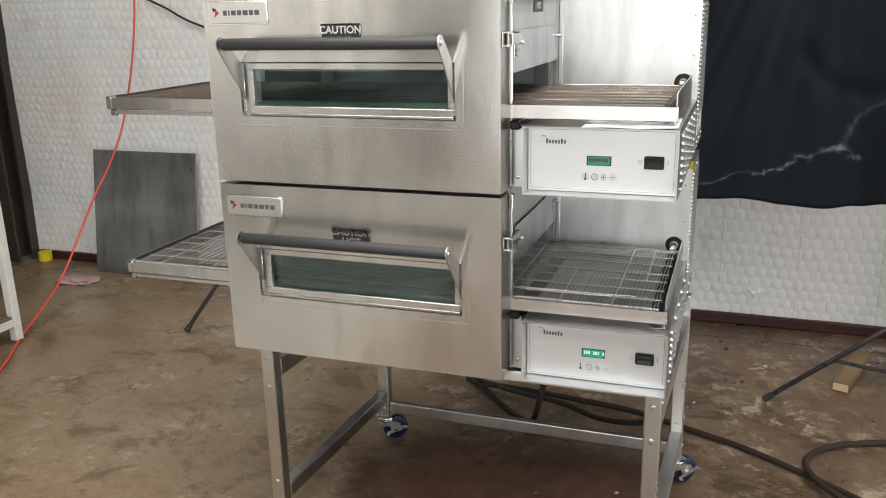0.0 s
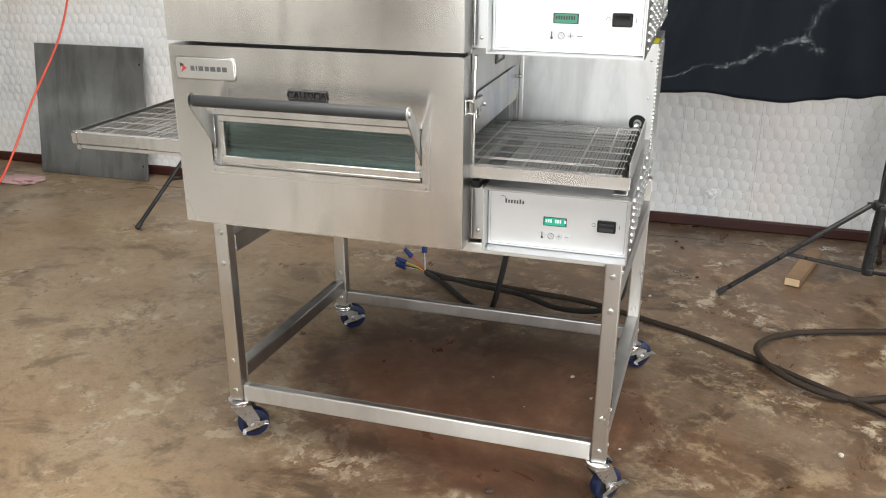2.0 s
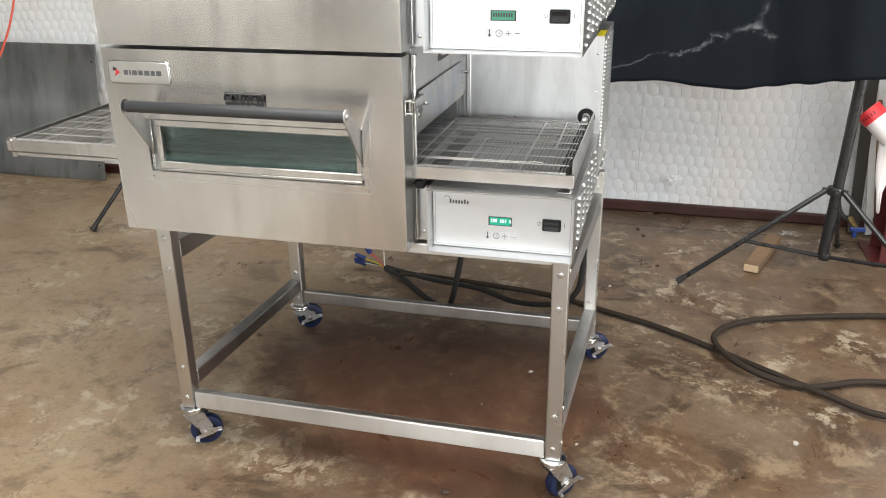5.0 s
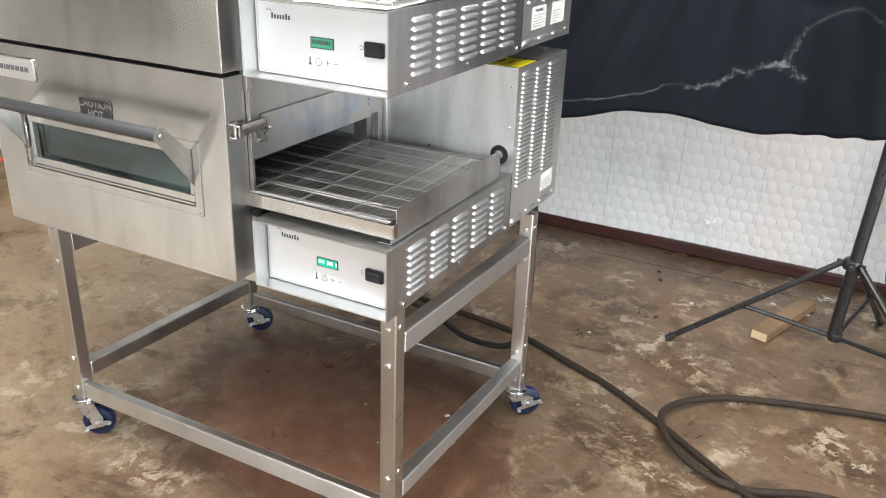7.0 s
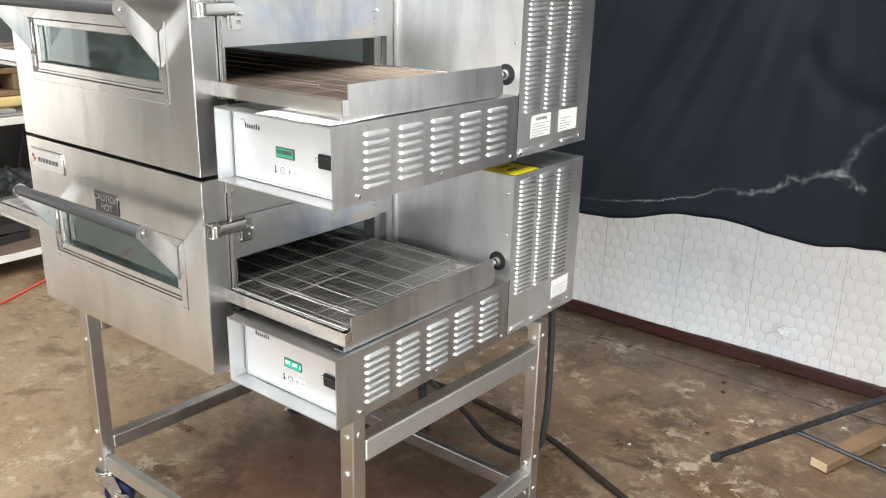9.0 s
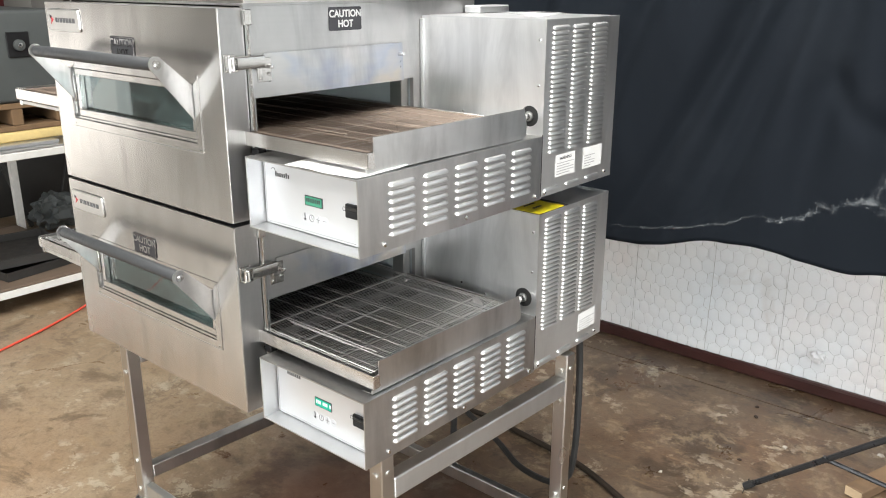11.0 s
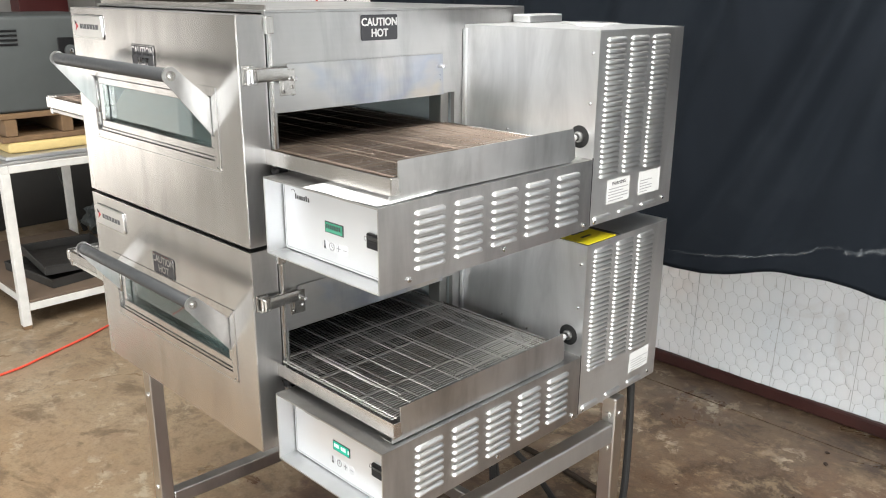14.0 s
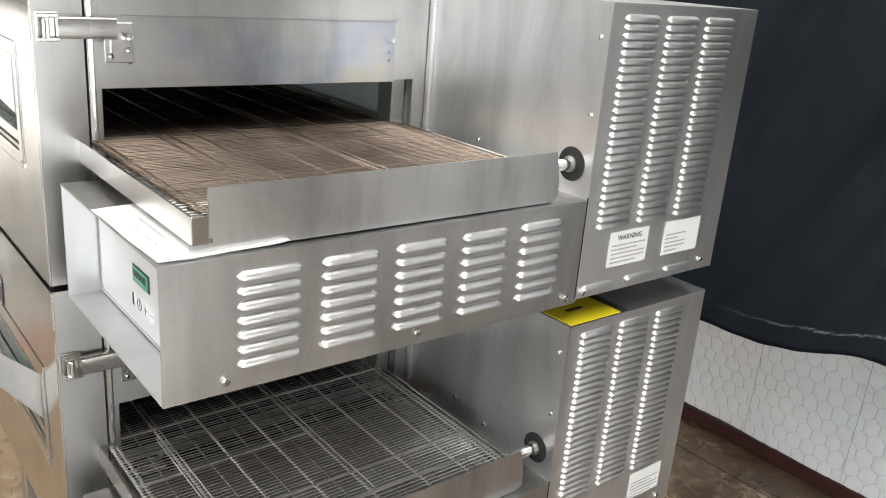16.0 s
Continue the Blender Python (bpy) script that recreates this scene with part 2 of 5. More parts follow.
reach = n.new("ShaderNodeMapRange")
reach.inputs["From Min"].default_value, reach.inputs["From Max"].default_value = -1.0, -0.3
l.new(span.outputs[0], reach.inputs["Value"])
less = n.new("ShaderNodeMapRange")
less.inputs["To Min"].default_value = 0.6
l.new(reach.outputs[0], less.inputs["Value"])
base = mix(n, l, ramp(n, l, wide, [(0.34, grey(0)), (0.66, grey(1))]), (0.255, 0.172, 0.098), (0.325, 0.25, 0.17))
base = mix(n, l, reach.outputs[0], base, mix(n, l, ramp(n, l, cloud, [(0.38, grey(0)), (0.62, grey(1))]), (0.09, 0.055, 0.032), (0.165, 0.12, 0.081)))
base = mix(n, l, mix(n, l, 1.0, ramp(n, l, rust, [(0.4, grey(0)), (0.66, grey(0.6))]), less.outputs[0], "MULTIPLY"), base, (0.13, 0.066, 0.032))
dark = mix(n, l, 1.0, ramp(n, l, blot, [(0.4, grey(0.85)), (0.48, grey(0))]), less.outputs[0], "MULTIPLY")
base = mix(n, l, dark, base, (0.058, 0.036, 0.021))
base = mix(n, l, ramp(n, l, mottle, [(0.53, grey(0)), (0.62, grey(0.6))]), base, (0.285, 0.213, 0.135))
base = mix(n, l, ramp(n, l, scuff, [(0.58, grey(0)), (0.72, grey(0.4))]), base, (0.33, 0.22, 0.115))
pale = mix(n, l, 1.0, ramp(n, l, flake, [(0.53, grey(0)), (0.565, grey(0.75))]), ramp(n, l, zone, [(0.5, grey(0)), (0.6, grey(1))]), "MULTIPLY")
base = mix(n, l, pale, base, (0.41, 0.345, 0.255))
base = mix(n, l, ramp(n, l, grit, [(0.3, grey(0.3)), (0.5, grey(0))]), base, (0.09, 0.06, 0.04))
speck = noise_node(n, l, c, 24, 8, 0.7, 0.2)
base = mix(n, l, 1.0, base, ramp(n, l, speck, [(0.3, grey(0.7)), (0.5, grey(0.98)), (0.7, grey(1.0))]), "MULTIPLY")
worn = noise_node(n, l, c, 13, 10, 0.78, 0.25)
base = mix(n, l, ramp(n, l, worn, [(0.58, grey(0)), (0.66, grey(0.3))]), base, (0.37, 0.3, 0.225))
# red brown patch centred under the stand, with a darker ring at its edge
patch = n.new("ShaderNodeVectorMath")
patch.operation = "MULTIPLY_ADD"
patch.inputs[1].default_value, patch.inputs[2].default_value = (0.75, 0.96, 0), (0.11, -0.45, 0)
l.new(c, patch.inputs[0])
far = n.new("ShaderNodeVectorMath")
far.operation = "LENGTH"
l.new(patch.outputs[0], far.inputs[0])
rag = n.new("ShaderNodeMath")
rag.operation = "MULTIPLY_ADD"
rag.inputs[1].default_value = 0.9
l.new(cloud, rag.inputs[0]), l.new(far.outputs["Value"], rag.inputs[2])
base = mix(n, l, ramp(n, l, rag.outputs[0], [(0.7, grey(0.86)), (0.98, grey(0.0))]), base, mix(n, l, ramp(n, l, mottle, [(0.4, grey(0)), (0.7, grey(1))]), (0.125, 0.056, 0.034), (0.2, 0.11, 0.069)))
base = mix(n, l, ramp(n, l, rag.outputs[0], [(0.76, grey(0)), (0.84, grey(0.55)), (0.89, grey(0.5)), (0.95, grey(0))]), base, (0.05, 0.024, 0.015))
l.new(base, b.inputs["Base Color"])
l.new(ramp(n, l, cloud, [(0.3, grey(0.2)), (0.65, grey(0.52))]), b.inputs["Roughness"])
b.inputs["Specular IOR Level"].default_value = 0.42
bump(n, l, b, mix(n, l, 0.5, flake, grit), 0.3, 0.004)

# black cotton backdrop
CLOTH, n, l, b = material("black_cotton")
c = coords(n, l, (1, 1, 1))
weave = noise_node(n, l, coords(n, l, (400, 400, 400)), 1.0, 2)
dust = noise_node(n, l, c, 3.0, 6, 0.7, 0.5)
l.new(mix(n, l, ramp(n, l, dust, [(0.5, grey(0)), (0.8, grey(0.5))]), (0.0085, 0.0112, 0.0155), (0.0175, 0.0215, 0.027)), b.inputs["Base Color"])
b.inputs["Roughness"].default_value = 0.85
b.inputs["Specular IOR Level"].default_value = 0.1
bump(n, l, b, weave, 0.3, 0.001)

# lamps of the two displays
LCD_DIM, n, l, b = material("display_dim")
b.inputs["Base Color"].default_value = (0.05, 0.2, 0.13, 1)
b.inputs["Roughness"].default_value = 0.2
b.inputs["Emission Color"].default_value, b.inputs["Emission Strength"].default_value = (0.02, 0.2, 0.12, 1), 0.5
LCD_LIT, n, l, b = material("display_lit")
b.inputs["Base Color"].default_value = (0.02, 0.25, 0.17, 1)
b.inputs["Roughness"].default_value = 0.2
b.inputs["Emission Color"].default_value, b.inputs["Emission Strength"].default_value = (0.0, 0.36, 0.24, 1), 0.6
LCD_TEXT, n, l, b = material("display_digits")
b.inputs["Emission Color"].default_value, b.inputs["Emission Strength"].default_value = (0.1, 0.65, 0.5, 1), 0.5

GLASS, n, l, b = material("oven_glass")
out = n["Material Output"]
gl, tr, mx, fr = n.new("ShaderNodeBsdfGlossy"), n.new("ShaderNodeBsdfTransparent"), n.new("ShaderNodeMixShader"), n.new("ShaderNodeFresnel")
gl.inputs["Roughness"].default_value = 0.03
gl.inputs["Color"].default_value = (0.85, 0.94, 0.93, 1)
tr.inputs["Color"].default_value = (0.46, 0.58, 0.56, 1)
fr.inputs["IOR"].default_value = 1.5
four, plus, both = n.new("ShaderNodeMath"), n.new("ShaderNodeMath"), n.new("ShaderNodeMath")
four.operation, plus.operation, both.operation = "MULTIPLY", "MULTIPLY_ADD", "DIVIDE"
four.inputs[1].default_value, plus.inputs[1].default_value, plus.inputs[2].default_value = 2.0, 1.0, 1.0
l.new(fr.outputs[0], four.inputs[0]), l.new(fr.outputs[0], plus.inputs[0])
l.new(four.outputs[0], both.inputs[0]), l.new(plus.outputs[0], both.inputs[1])
l.new(both.outputs[0], mx.inputs[0]), l.new(tr.outputs[0], mx.inputs[1]), l.new(gl.outputs[0], mx.inputs[2])
haze, hm = n.new("ShaderNodeBsdfDiffuse"), n.new("ShaderNodeMixShader")
haze.inputs["Color"].default_value = (0.34, 0.42, 0.42, 1)
smear = noise_node(n, l, coords(n, l, (5, 5, 9)), 1.0, 4, 0.6, 0.8)
l.new(ramp(n, l, smear, [(0.42, grey(0.0)), (0.75, grey(0.09))]), hm.inputs[0])
l.new(mx.outputs[0], hm.inputs[1]), l.new(haze.outputs[0], hm.inputs[2]), l.new(hm.outputs[0], out.inputs[0])

FILM, n, l, b = material("clear_plastic_film")
b.inputs["Base Color"].default_value = (0.85, 0.85, 0.85, 1)
b.inputs["Roughness"].default_value = 0.15
b.inputs["Alpha"].default_value = 0.16

FILM_SACK, n, l, b = material("crumpled_clear_film")
b.inputs["Base Color"].default_value = (0.6, 0.63, 0.65, 1)
b.inputs["Roughness"].default_value = 0.12
b.inputs["Alpha"].default_value = 0.45

# ---- mesh helpers ----


def smooth(me, angle=35):
    me.polygons.foreach_set("use_smooth", [True] * len(me.polygons))
    me.set_sharp_from_angle(angle=radians(angle))


def part(name, bm, mat, parent=None, label="", soft=True):
    """Links a bmesh as one mesh object, under a thing or part if one is given."""
    me = bpy.data.meshes.new(name)
    bm.normal_update()
    bm.to_mesh(me)
    bm.free()
    me.materials.append(mat)
    if soft:
        smooth(me)
    ob = new(name, me)
    if parent:
        ob.parent = parent
    return tagged(ob, label)


def empty(name, place, label, category, group="", turn=0):
    ob = new(name)
    ob.empty_display_size = 0.05
    ob.location, ob.rotation_euler = place, (0, 0, radians(turn))
    return tagged(ob, label, category, group)


def box(lo, hi, bevel=0.0, bm=None, seg=1):
    """A box between two corners with chamfered edges, added to bm."""
    t = bmesh.new()
    bmesh.ops.create_cube(t, size=1)
    lo, hi = Vector(lo), Vector(hi)
    for v in t.verts:
        v.co = Vector((lo[i] + (v.co[i] + 0.5) * (hi[i] - lo[i]) for i in range(3)))
    if bevel:
        bmesh.ops.bevel(t, geom=t.edges[:], offset=bevel, segments=seg, affect="EDGES", profile=0.5)
    return join(bm, t)


def join(bm, t):
    if bm is None:
        return t
    me = bpy.data.meshes.new("tmp")
    t.to_mesh(me)
    t.free()
    bm.from_mesh(me)
    bpy.data.meshes.remove(me)
    return bm


def tube(points, r, seg=8, bm=None, closed_ends=True):
    """A round rod along points."""
    bm = bm or bmesh.new()
    pts = [Vector(p) for p in points]
    rings, up = [], None
    for i, p in enumerate(pts):
        d = (pts[min(i + 1, len(pts) - 1)] - pts[max(i - 1, 0)]).normalized()
        if up is None:
            up = d.orthogonal().normalized()
        up = (up - d * up.dot(d)).normalized()
        side = d.cross(up)
        rings.append([bm.verts.new(p + (up * math.cos(a) + side * math.sin(a)) * r) for a in (2 * math.pi * k / seg for k in range(seg))])
    for a, c2 in zip(rings, rings[1:]):
        for k in range(seg):
            bm.faces.new((a[k], a[(k + 1) % seg], c2[(k + 1) % seg], c2[k]))
    if closed_ends:
        bm.faces.new(rings[0][::-1])
        bm.faces.new(rings[-1])
    return bm


def spline(points, steps=8):
    """Points along a smooth curve through the given ones."""
    p = [Vector(q) for q in points]
    p = [2 * p[0] - p[1], *p, 2 * p[-1] - p[-2]]
    out = []
    for i in range(1, len(p) - 2):
        for s in range(steps):
            t = s / steps
            out.append(0.5 * (2 * p[i] + (p[i + 1] - p[i - 1]) * t + (2 * p[i - 1] - 5 * p[i] + 4 * p[i + 1] - p[i + 2]) * t * t + (3 * p[i] - p[i - 1] - 3 * p[i + 1] + p[i + 2]) * t**3))
    return out + [p[-2]]


def disc(centre, axis, r, thick, seg=20, bevel=0.0, bm=None):
    """A short cylinder."""
    t = bmesh.new()
    bmesh.ops.create_cone(t, cap_ends=True, segments=seg, radius1=r, radius2=r, depth=thick)
    if bevel:
        bmesh.ops.bevel(t, geom=[e for e in t.edges if abs(e.verts[0].co.z - e.verts[1].co.z) < 1e-6], offset=bevel, segments=2, affect="EDGES", profile=0.5)
    q = Vector((0, 0, 1)).rotation_difference(Vector(axis)).to_matrix().to_4x4()
    bmesh.ops.transform(t, matrix=Matrix.Translation(centre) @ q, verts=t.verts[:])
    return join(bm, t)


def ring_of(centre, axis, r, hole, thick, seg=24, bm=None):
    """A flat ring with a hole."""
    bm = bm or bmesh.new()
    q = Vector((0, 0, 1)).rotation_difference(Vector(axis)).to_matrix()
    loops = [[bm.verts.new(Vector(centre) + q @ Vector((rad * math.cos(2 * math.pi * k / seg), rad * math.sin(2 * math.pi * k / seg), z))) for k in range(seg)] for rad, z in ((hole, -thick / 2), (r, -thick / 2), (r, thick / 2), (hole, thick / 2))]
    for i in range(4):
        a, c2 = loops[i], loops[(i + 1) % 4]
        for k in range(seg):
            bm.faces.new((a[k], a[(k + 1) % seg], c2[(k + 1) % seg], c2[k]))
    return bm


def prism(poly, axis, lo, hi, bevel=0.0, bm=None):
    """A flat outline drawn out along x, y or z. Outline coordinates are the other two axes in order."""
    t = bmesh.new()
    i = "xyz".index(axis)

    def at(p, h):
        v = list(p)
        v.insert(i, h)
        return t.verts.new(v)

    a, c2 = [at(p, lo) for p in poly], [at(p, hi) for p in poly]
    t.faces.new(a), t.faces.new(c2[::-1])
    for k in range(len(poly)):
        j = (k + 1) % len(poly)
        t.faces.new((a[j], a[k], c2[k], c2[j]))
    bmesh.ops.recalc_face_normals(t, faces=t.faces[:])
    if bevel:
        bmesh.ops.bevel(t, geom=t.edges[:], offset=bevel, segments=1, affect="EDGES")
    return join(bm, t)


def arc(cx, cy, r, a0, a1, k=8):
    return [(cx + r * math.cos(radians(a0 + (a1 - a0) * i / k)), cy + r * math.sin(radians(a0 + (a1 - a0) * i / k))) for i in range(k + 1)]


def rounded(x0, y0, x1, y1, r, k=4):
    return arc(x1 - r, y0 + r, r, -90, 0, k) + arc(x1 - r, y1 - r, r, 0, 90, k) + arc(x0 + r, y1 - r, r, 90, 180, k) + arc(x0 + r, y0 + r, r, 180, 270, k)


def plate_with_hole(outer, hole, axis, lo, hi, bm=None):
    """A rectangular plate (a0, b0, a1, b1) with a rectangular opening through it."""
    a0, b0, a1, b1 = outer
    c0, d0, c1, d1 = hole
    i = "xyz".index(axis)
    for x0, y0, x1, y1 in ((a0, b0, a1, d0), (a0, d1, a1, b1), (a0, d0, c0, d1), (c1, d0, a1, d1)):
        p, q = [x0, y0], [x1, y1]
        p.insert(i, lo), q.insert(i, hi)
        bm = box(p, q, 0, bm)
    bmesh.ops.remove_doubles(bm, verts=bm.verts[:], dist=1e-5)
    return bm


def lettering(name, text, size, m, mat, parent, label="", bold=0.0):
    """Words in the built-in font, as a mesh, centred on the pose m."""
    cu = bpy.data.curves.new(name, "FONT")
    cu.body, cu.size, cu.align_x, cu.align_y, cu.extrude, cu.offset = text, size, "CENTER", "CENTER", 0.0003, bold
    tmp = new(name, cu)
    me = bpy.data.meshes.new_from_object(tmp.evaluated_get(bpy.context.evaluated_depsgraph_get()))
    bpy.data.objects.remove(tmp)
    me.materials.clear()
    me.materials.append(mat)
    ob = new(name, me)
    ob.parent = parent
    ob.matrix_basis = m
    return tagged(ob, label)


FRONT = pose(0, 0, 0, 90, 0, 0)  # text that faces -y
SIDE = pose(0, 0, 0, 90, 0, 90)  # text that faces +x

# ---- room ----
WALL_Y, LEFT_X, RIGHT_X, FRONT_Y, ROOF_Z = 2.5, -6.6, 4.9, -5.7, 4.1
JOINT_Y = 2.27


def structure(ob, label):
    return tagged(ob, label, ob.name.split("_")[0], "", "structure")


def ease(v):
    v = min(1.0, max(0.0, v))
    return v * v * (3 - 2 * v)


def floor_z(x, y):
    """The slab falls a few centimetres towards the front of the stand."""
    return -0.04 * ease((0.85 - y) / 0.8) * ease((x + 1.8) / 0.6)


def floor_sheet(x0, y0, x1, y1, step):
    """Slightly uneven slab top with thickness."""
    bm = bmesh.new()
    nx, ny = max(1, round((x1 - x0) / step)), max(1, round((y1 - y0) / step))
    grid = [[bm.verts.new((x0 + (x1 - x0) * i / nx, y0 + (y1 - y0) * j / ny, floor_z(x0 + (x1 - x0) * i / nx, y0 + (y1 - y0) * j / ny))) for j in range(ny + 1)] for i in range(nx + 1)]
    for i in range(nx):
        for j in range(ny):
            bm.faces.new((grid[i][j], grid[i + 1][j], grid[i + 1][j + 1], grid[i][j + 1]))
    bm.normal_update()
    r = bmesh.ops.extrude_face_region(bm, geom=bm.faces[:])
    for v in r["geom"]:
        if isinstance(v, bmesh.types.BMVert):
            v.co.z -= 0.12
    bmesh.ops.recalc_face_normals(bm, faces=bm.faces[:])
    return bm


structure(part("floor", floor_sheet(LEFT_X, FRONT_Y, RIGHT_X, JOINT_Y - 0.004, 0.16), CONCRETE), "brown stained worn concrete workshop floor")
structure(part("floor_strip", floor_sheet(LEFT_X, JOINT_Y + 0.004, RIGHT_X, WALL_Y + 0.2, 1.0), CONCRETE), "concrete strip along the wall beyond an open joint")
structure(part("floor_joint_bed", box((LEFT_X, JOINT_Y - 0.05, -0.16), (RIGHT_X, JOINT_Y + 0.05, -0.02)), DARK_GAP), "dark dirt at the bottom of the floor joint")

# Pale slab out of view, added to brighten what the oven doors reflect.
PALE_BOUNCE = plain("pale_cement_screed", (0.54, 0.51, 0.465), 0.7, 0, 0.25, 5)
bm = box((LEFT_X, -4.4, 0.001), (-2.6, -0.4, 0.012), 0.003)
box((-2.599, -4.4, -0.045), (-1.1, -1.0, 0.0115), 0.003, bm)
structure(part("floor_apron", bm, PALE_BOUNCE), "unseen pale slab added to brighten reflections in the oven doors")
structure(part("wall_back", box((LEFT_X, WALL_Y + 0.06, 0), (1.95, WALL_Y + 0.26, ROOF_Z)), PLASTER), "workshop wall behind the white insulation")
bm = plate_with_hole((1.95, 0, RIGHT_X, ROOF_Z), (2.05, 0.9, 3.55, 3.2), "y", WALL_Y + 0.06, WALL_Y + 0.26)
structure(part("wall_back_right", bm, PLASTER), "plain workshop wall with a wide window opening")
bm = plate_with_hole((FRONT_Y, 0, WALL_Y + 0.26, ROOF_Z), (-3.36, 0.04, -0.84, 1.28), "x", LEFT_X - 0.2, LEFT_X)
structure(part("wall_left", bm, PLASTER), "pale plastered workshop wall with a half raised roller door opening")
bm = plate_with_hole((FRONT_Y, 0, WALL_Y + 0.26, ROOF_Z), (-3.22, 0.18, 0.92, 1.32), "x", RIGHT_X, RIGHT_X + 0.2)
structure(part("wall_right", bm, PLASTER), "plastered workshop wall with a half raised roller door opening")
bm = plate_with_hole((-2.6, 0, RIGHT_X + 0.2, ROOF_Z), (-1.2, 0.7, 3.3, 3.2), "y", FRONT_Y - 0.2, FRONT_Y)
structure(part("wall_front", bm, PLASTER), "workshop wall with a wide window opening")
bm = plate_with_hole((LEFT_X - 0.2, 0, -2.6, ROOF_Z), (-5.25, 1.05, -2.65, 2.45), "y", FRONT_Y - 0.2, FRONT_Y)
structure(part("wall_front_left", bm, PLASTER), "workshop wall with a window opening")
bm = plate_with_hole((LEFT_X - 0.2, FRONT_Y - 0.2, RIGHT_X + 0.2, WALL_Y + 0.26), (-1.9, -3.3, 2.9, 0.9), "z", ROOF_Z, ROOF_Z + 0.1)
structure(part("ceiling", bm, CEILING), "grey roof sheeting with a wide roof light")
structure(part("roof_light", box((-2.1, -3.5, ROOF_Z + 0.101), (3.1, 1.1, ROOF_Z + 0.11)), TAPE_WHITE), "pale translucent sheet over the roof light")
structure(part("ground", box((-60, -60, -0.4), (60, 60, -0.2)), CONCRETE), "yard outside the workshop")

# insulation blanket behind hexagonal netting
HEX_W, HEX_H = 0.054, 0.076


def netting(x0, x1, z0, z1, y):
    """Puffed cells of the blanket and the twisted wire round them."""
    pv, pf, wires = [], [], bmesh.new()
    rnd = random.Random(4)
    a = HEX_W / 2
    rows, cols = int((z1 - z0) / (HEX_H * 0.75)) + 1, int((x1 - x0) / HEX_W) + 1

    def sway(x, z):
        w = noise.noise_vector(Vector((x * 1.7, 0.3, z * 1.7)))
        w2 = noise.noise_vector(Vector((x * 7, 4.3, z * 7)))
        w3 = noise.noise_vector(Vector((x * 21, 8.3, z * 21)))
        return Vector((x + w.x * 0.03 + w2.x * 0.009 + w3.x * 0.006, y - 0.012 + w.y * 0.016 + w2.y * 0.006, z + w.z * 0.03 + w2.z * 0.009 + w3.z * 0.006))

    for r in range(rows):
        for c0 in range(cols):
            cx, cz = x0 + (c0 + 0.5 * (r % 2)) * HEX_W, z0 + r * HEX_H * 0.75
            ring = [(cx, cz + HEX_H / 2), (cx + a, cz + HEX_H / 4), (cx + a, cz - HEX_H / 4), (cx, cz - HEX_H / 2), (cx - a, cz - HEX_H / 4), (cx - a, cz + HEX_H / 4)]
            puff, tip = rnd.uniform(0.0016, 0.0048), Vector((rnd.uniform(-0.011, 0.011), 0, rnd.uniform(-0.012, 0.008)))
            mid = sway(cx, cz) + tip
            o = len(pv)
            outer = [sway(*p) for p in ring]
            pv += [v + Vector((0, 0.0006, 0)) for v in outer]
            pv += [mid.lerp(v, 0.74) - Vector((0, puff * 0.62, 0)) for v in outer] + [mid - Vector((0, puff, 0))]
            for k in range(6):
                j = (k + 1) % 6
                pf += [(o + k, o + 6 + k, o + 6 + j, o + j), (o + 6 + k, o + 12, o + 6 + j)]
            for k in (0, 1, 2):
                tube([outer[k] - Vector((0, 0.001, 0)), outer[k + 1] - Vector((0, 0.001, 0))], 0.0007 if k == 1 else 0.0004, 4, wires, False)
    me = bpy.data.meshes.new("insulation")
    me.from_pydata([tuple(v) for v in pv], [], pf)
    me.materials.append(INSULATION)
    me.validate()
    bmf = bmesh.new()
    bmf.from_mesh(me)
    bmesh.ops.remove_doubles(bmf, verts=bmf.verts[:], dist=0.0002)
    bmesh.ops.recalc_face_normals(bmf, faces=bmf.faces[:])
    bmf.to_mesh(me)
    bmf.free()
    me.polygons.foreach_set("use_smooth", [True] * len(me.polygons))
    blanket = tagged(new("wall_insulation", me), "white faced insulation blanket bulging through wire netting, grubby", "insulation", "", "stuff")
    tagged(part("wire_netting", wires, NET), "hexagonal galvanised wire netting over white insulation", "netting", "", "stuff")
    return blanket


netting(-4.1, 1.96, 0.022, 2.6, WALL_Y)
structure(part("wall_liner", box((-4.12, WALL_Y + 0.012, 0.06), (1.98, WALL_Y + 0.058, ROOF_Z)), INSULATION), "white insulation above the netting")
for x in (-3.62, -2.1, -0.24, 0.145, 0.48, 0.85, 1.228):
    pts = [(x + 0.006 * math.sin(3 * z + x), WALL_Y - 0.018 + 0.016 * noise.noise_vector(Vector((x * 1.7, 0.3, z * 1.7))).y, z) for z in (0.06 + 0.1 * k for k in range(25))]
    structure(part("trim_seam", tube(pts, 0.0008, 4), NET), "thin upright tie wire down the insulation")
structure(part("baseboard", box((-4.05, WALL_Y - 0.032, 0), (2.0, WALL_Y + 0.055, 0.058), 0.008), RED_BASE), "dark oxide red steel rail along the foot of the wall")

# steel column and door leaf at the far end of the white wall
bm = box((-4.3, 2.32, 0.004), (-4.08, 2.34, ROOF_Z), 0.003)
box((-4.3, 2.5, 0.004), (-4.08, 2.52, ROOF_Z), 0.003, bm)
box((-4.2, 2.34, 0.004), (-4.18, 2.5, ROOF_Z), 0, bm)
structure(part("column_brown", bm, BROWN_STEEL), "dark brown rusty steel column at the wall's end")
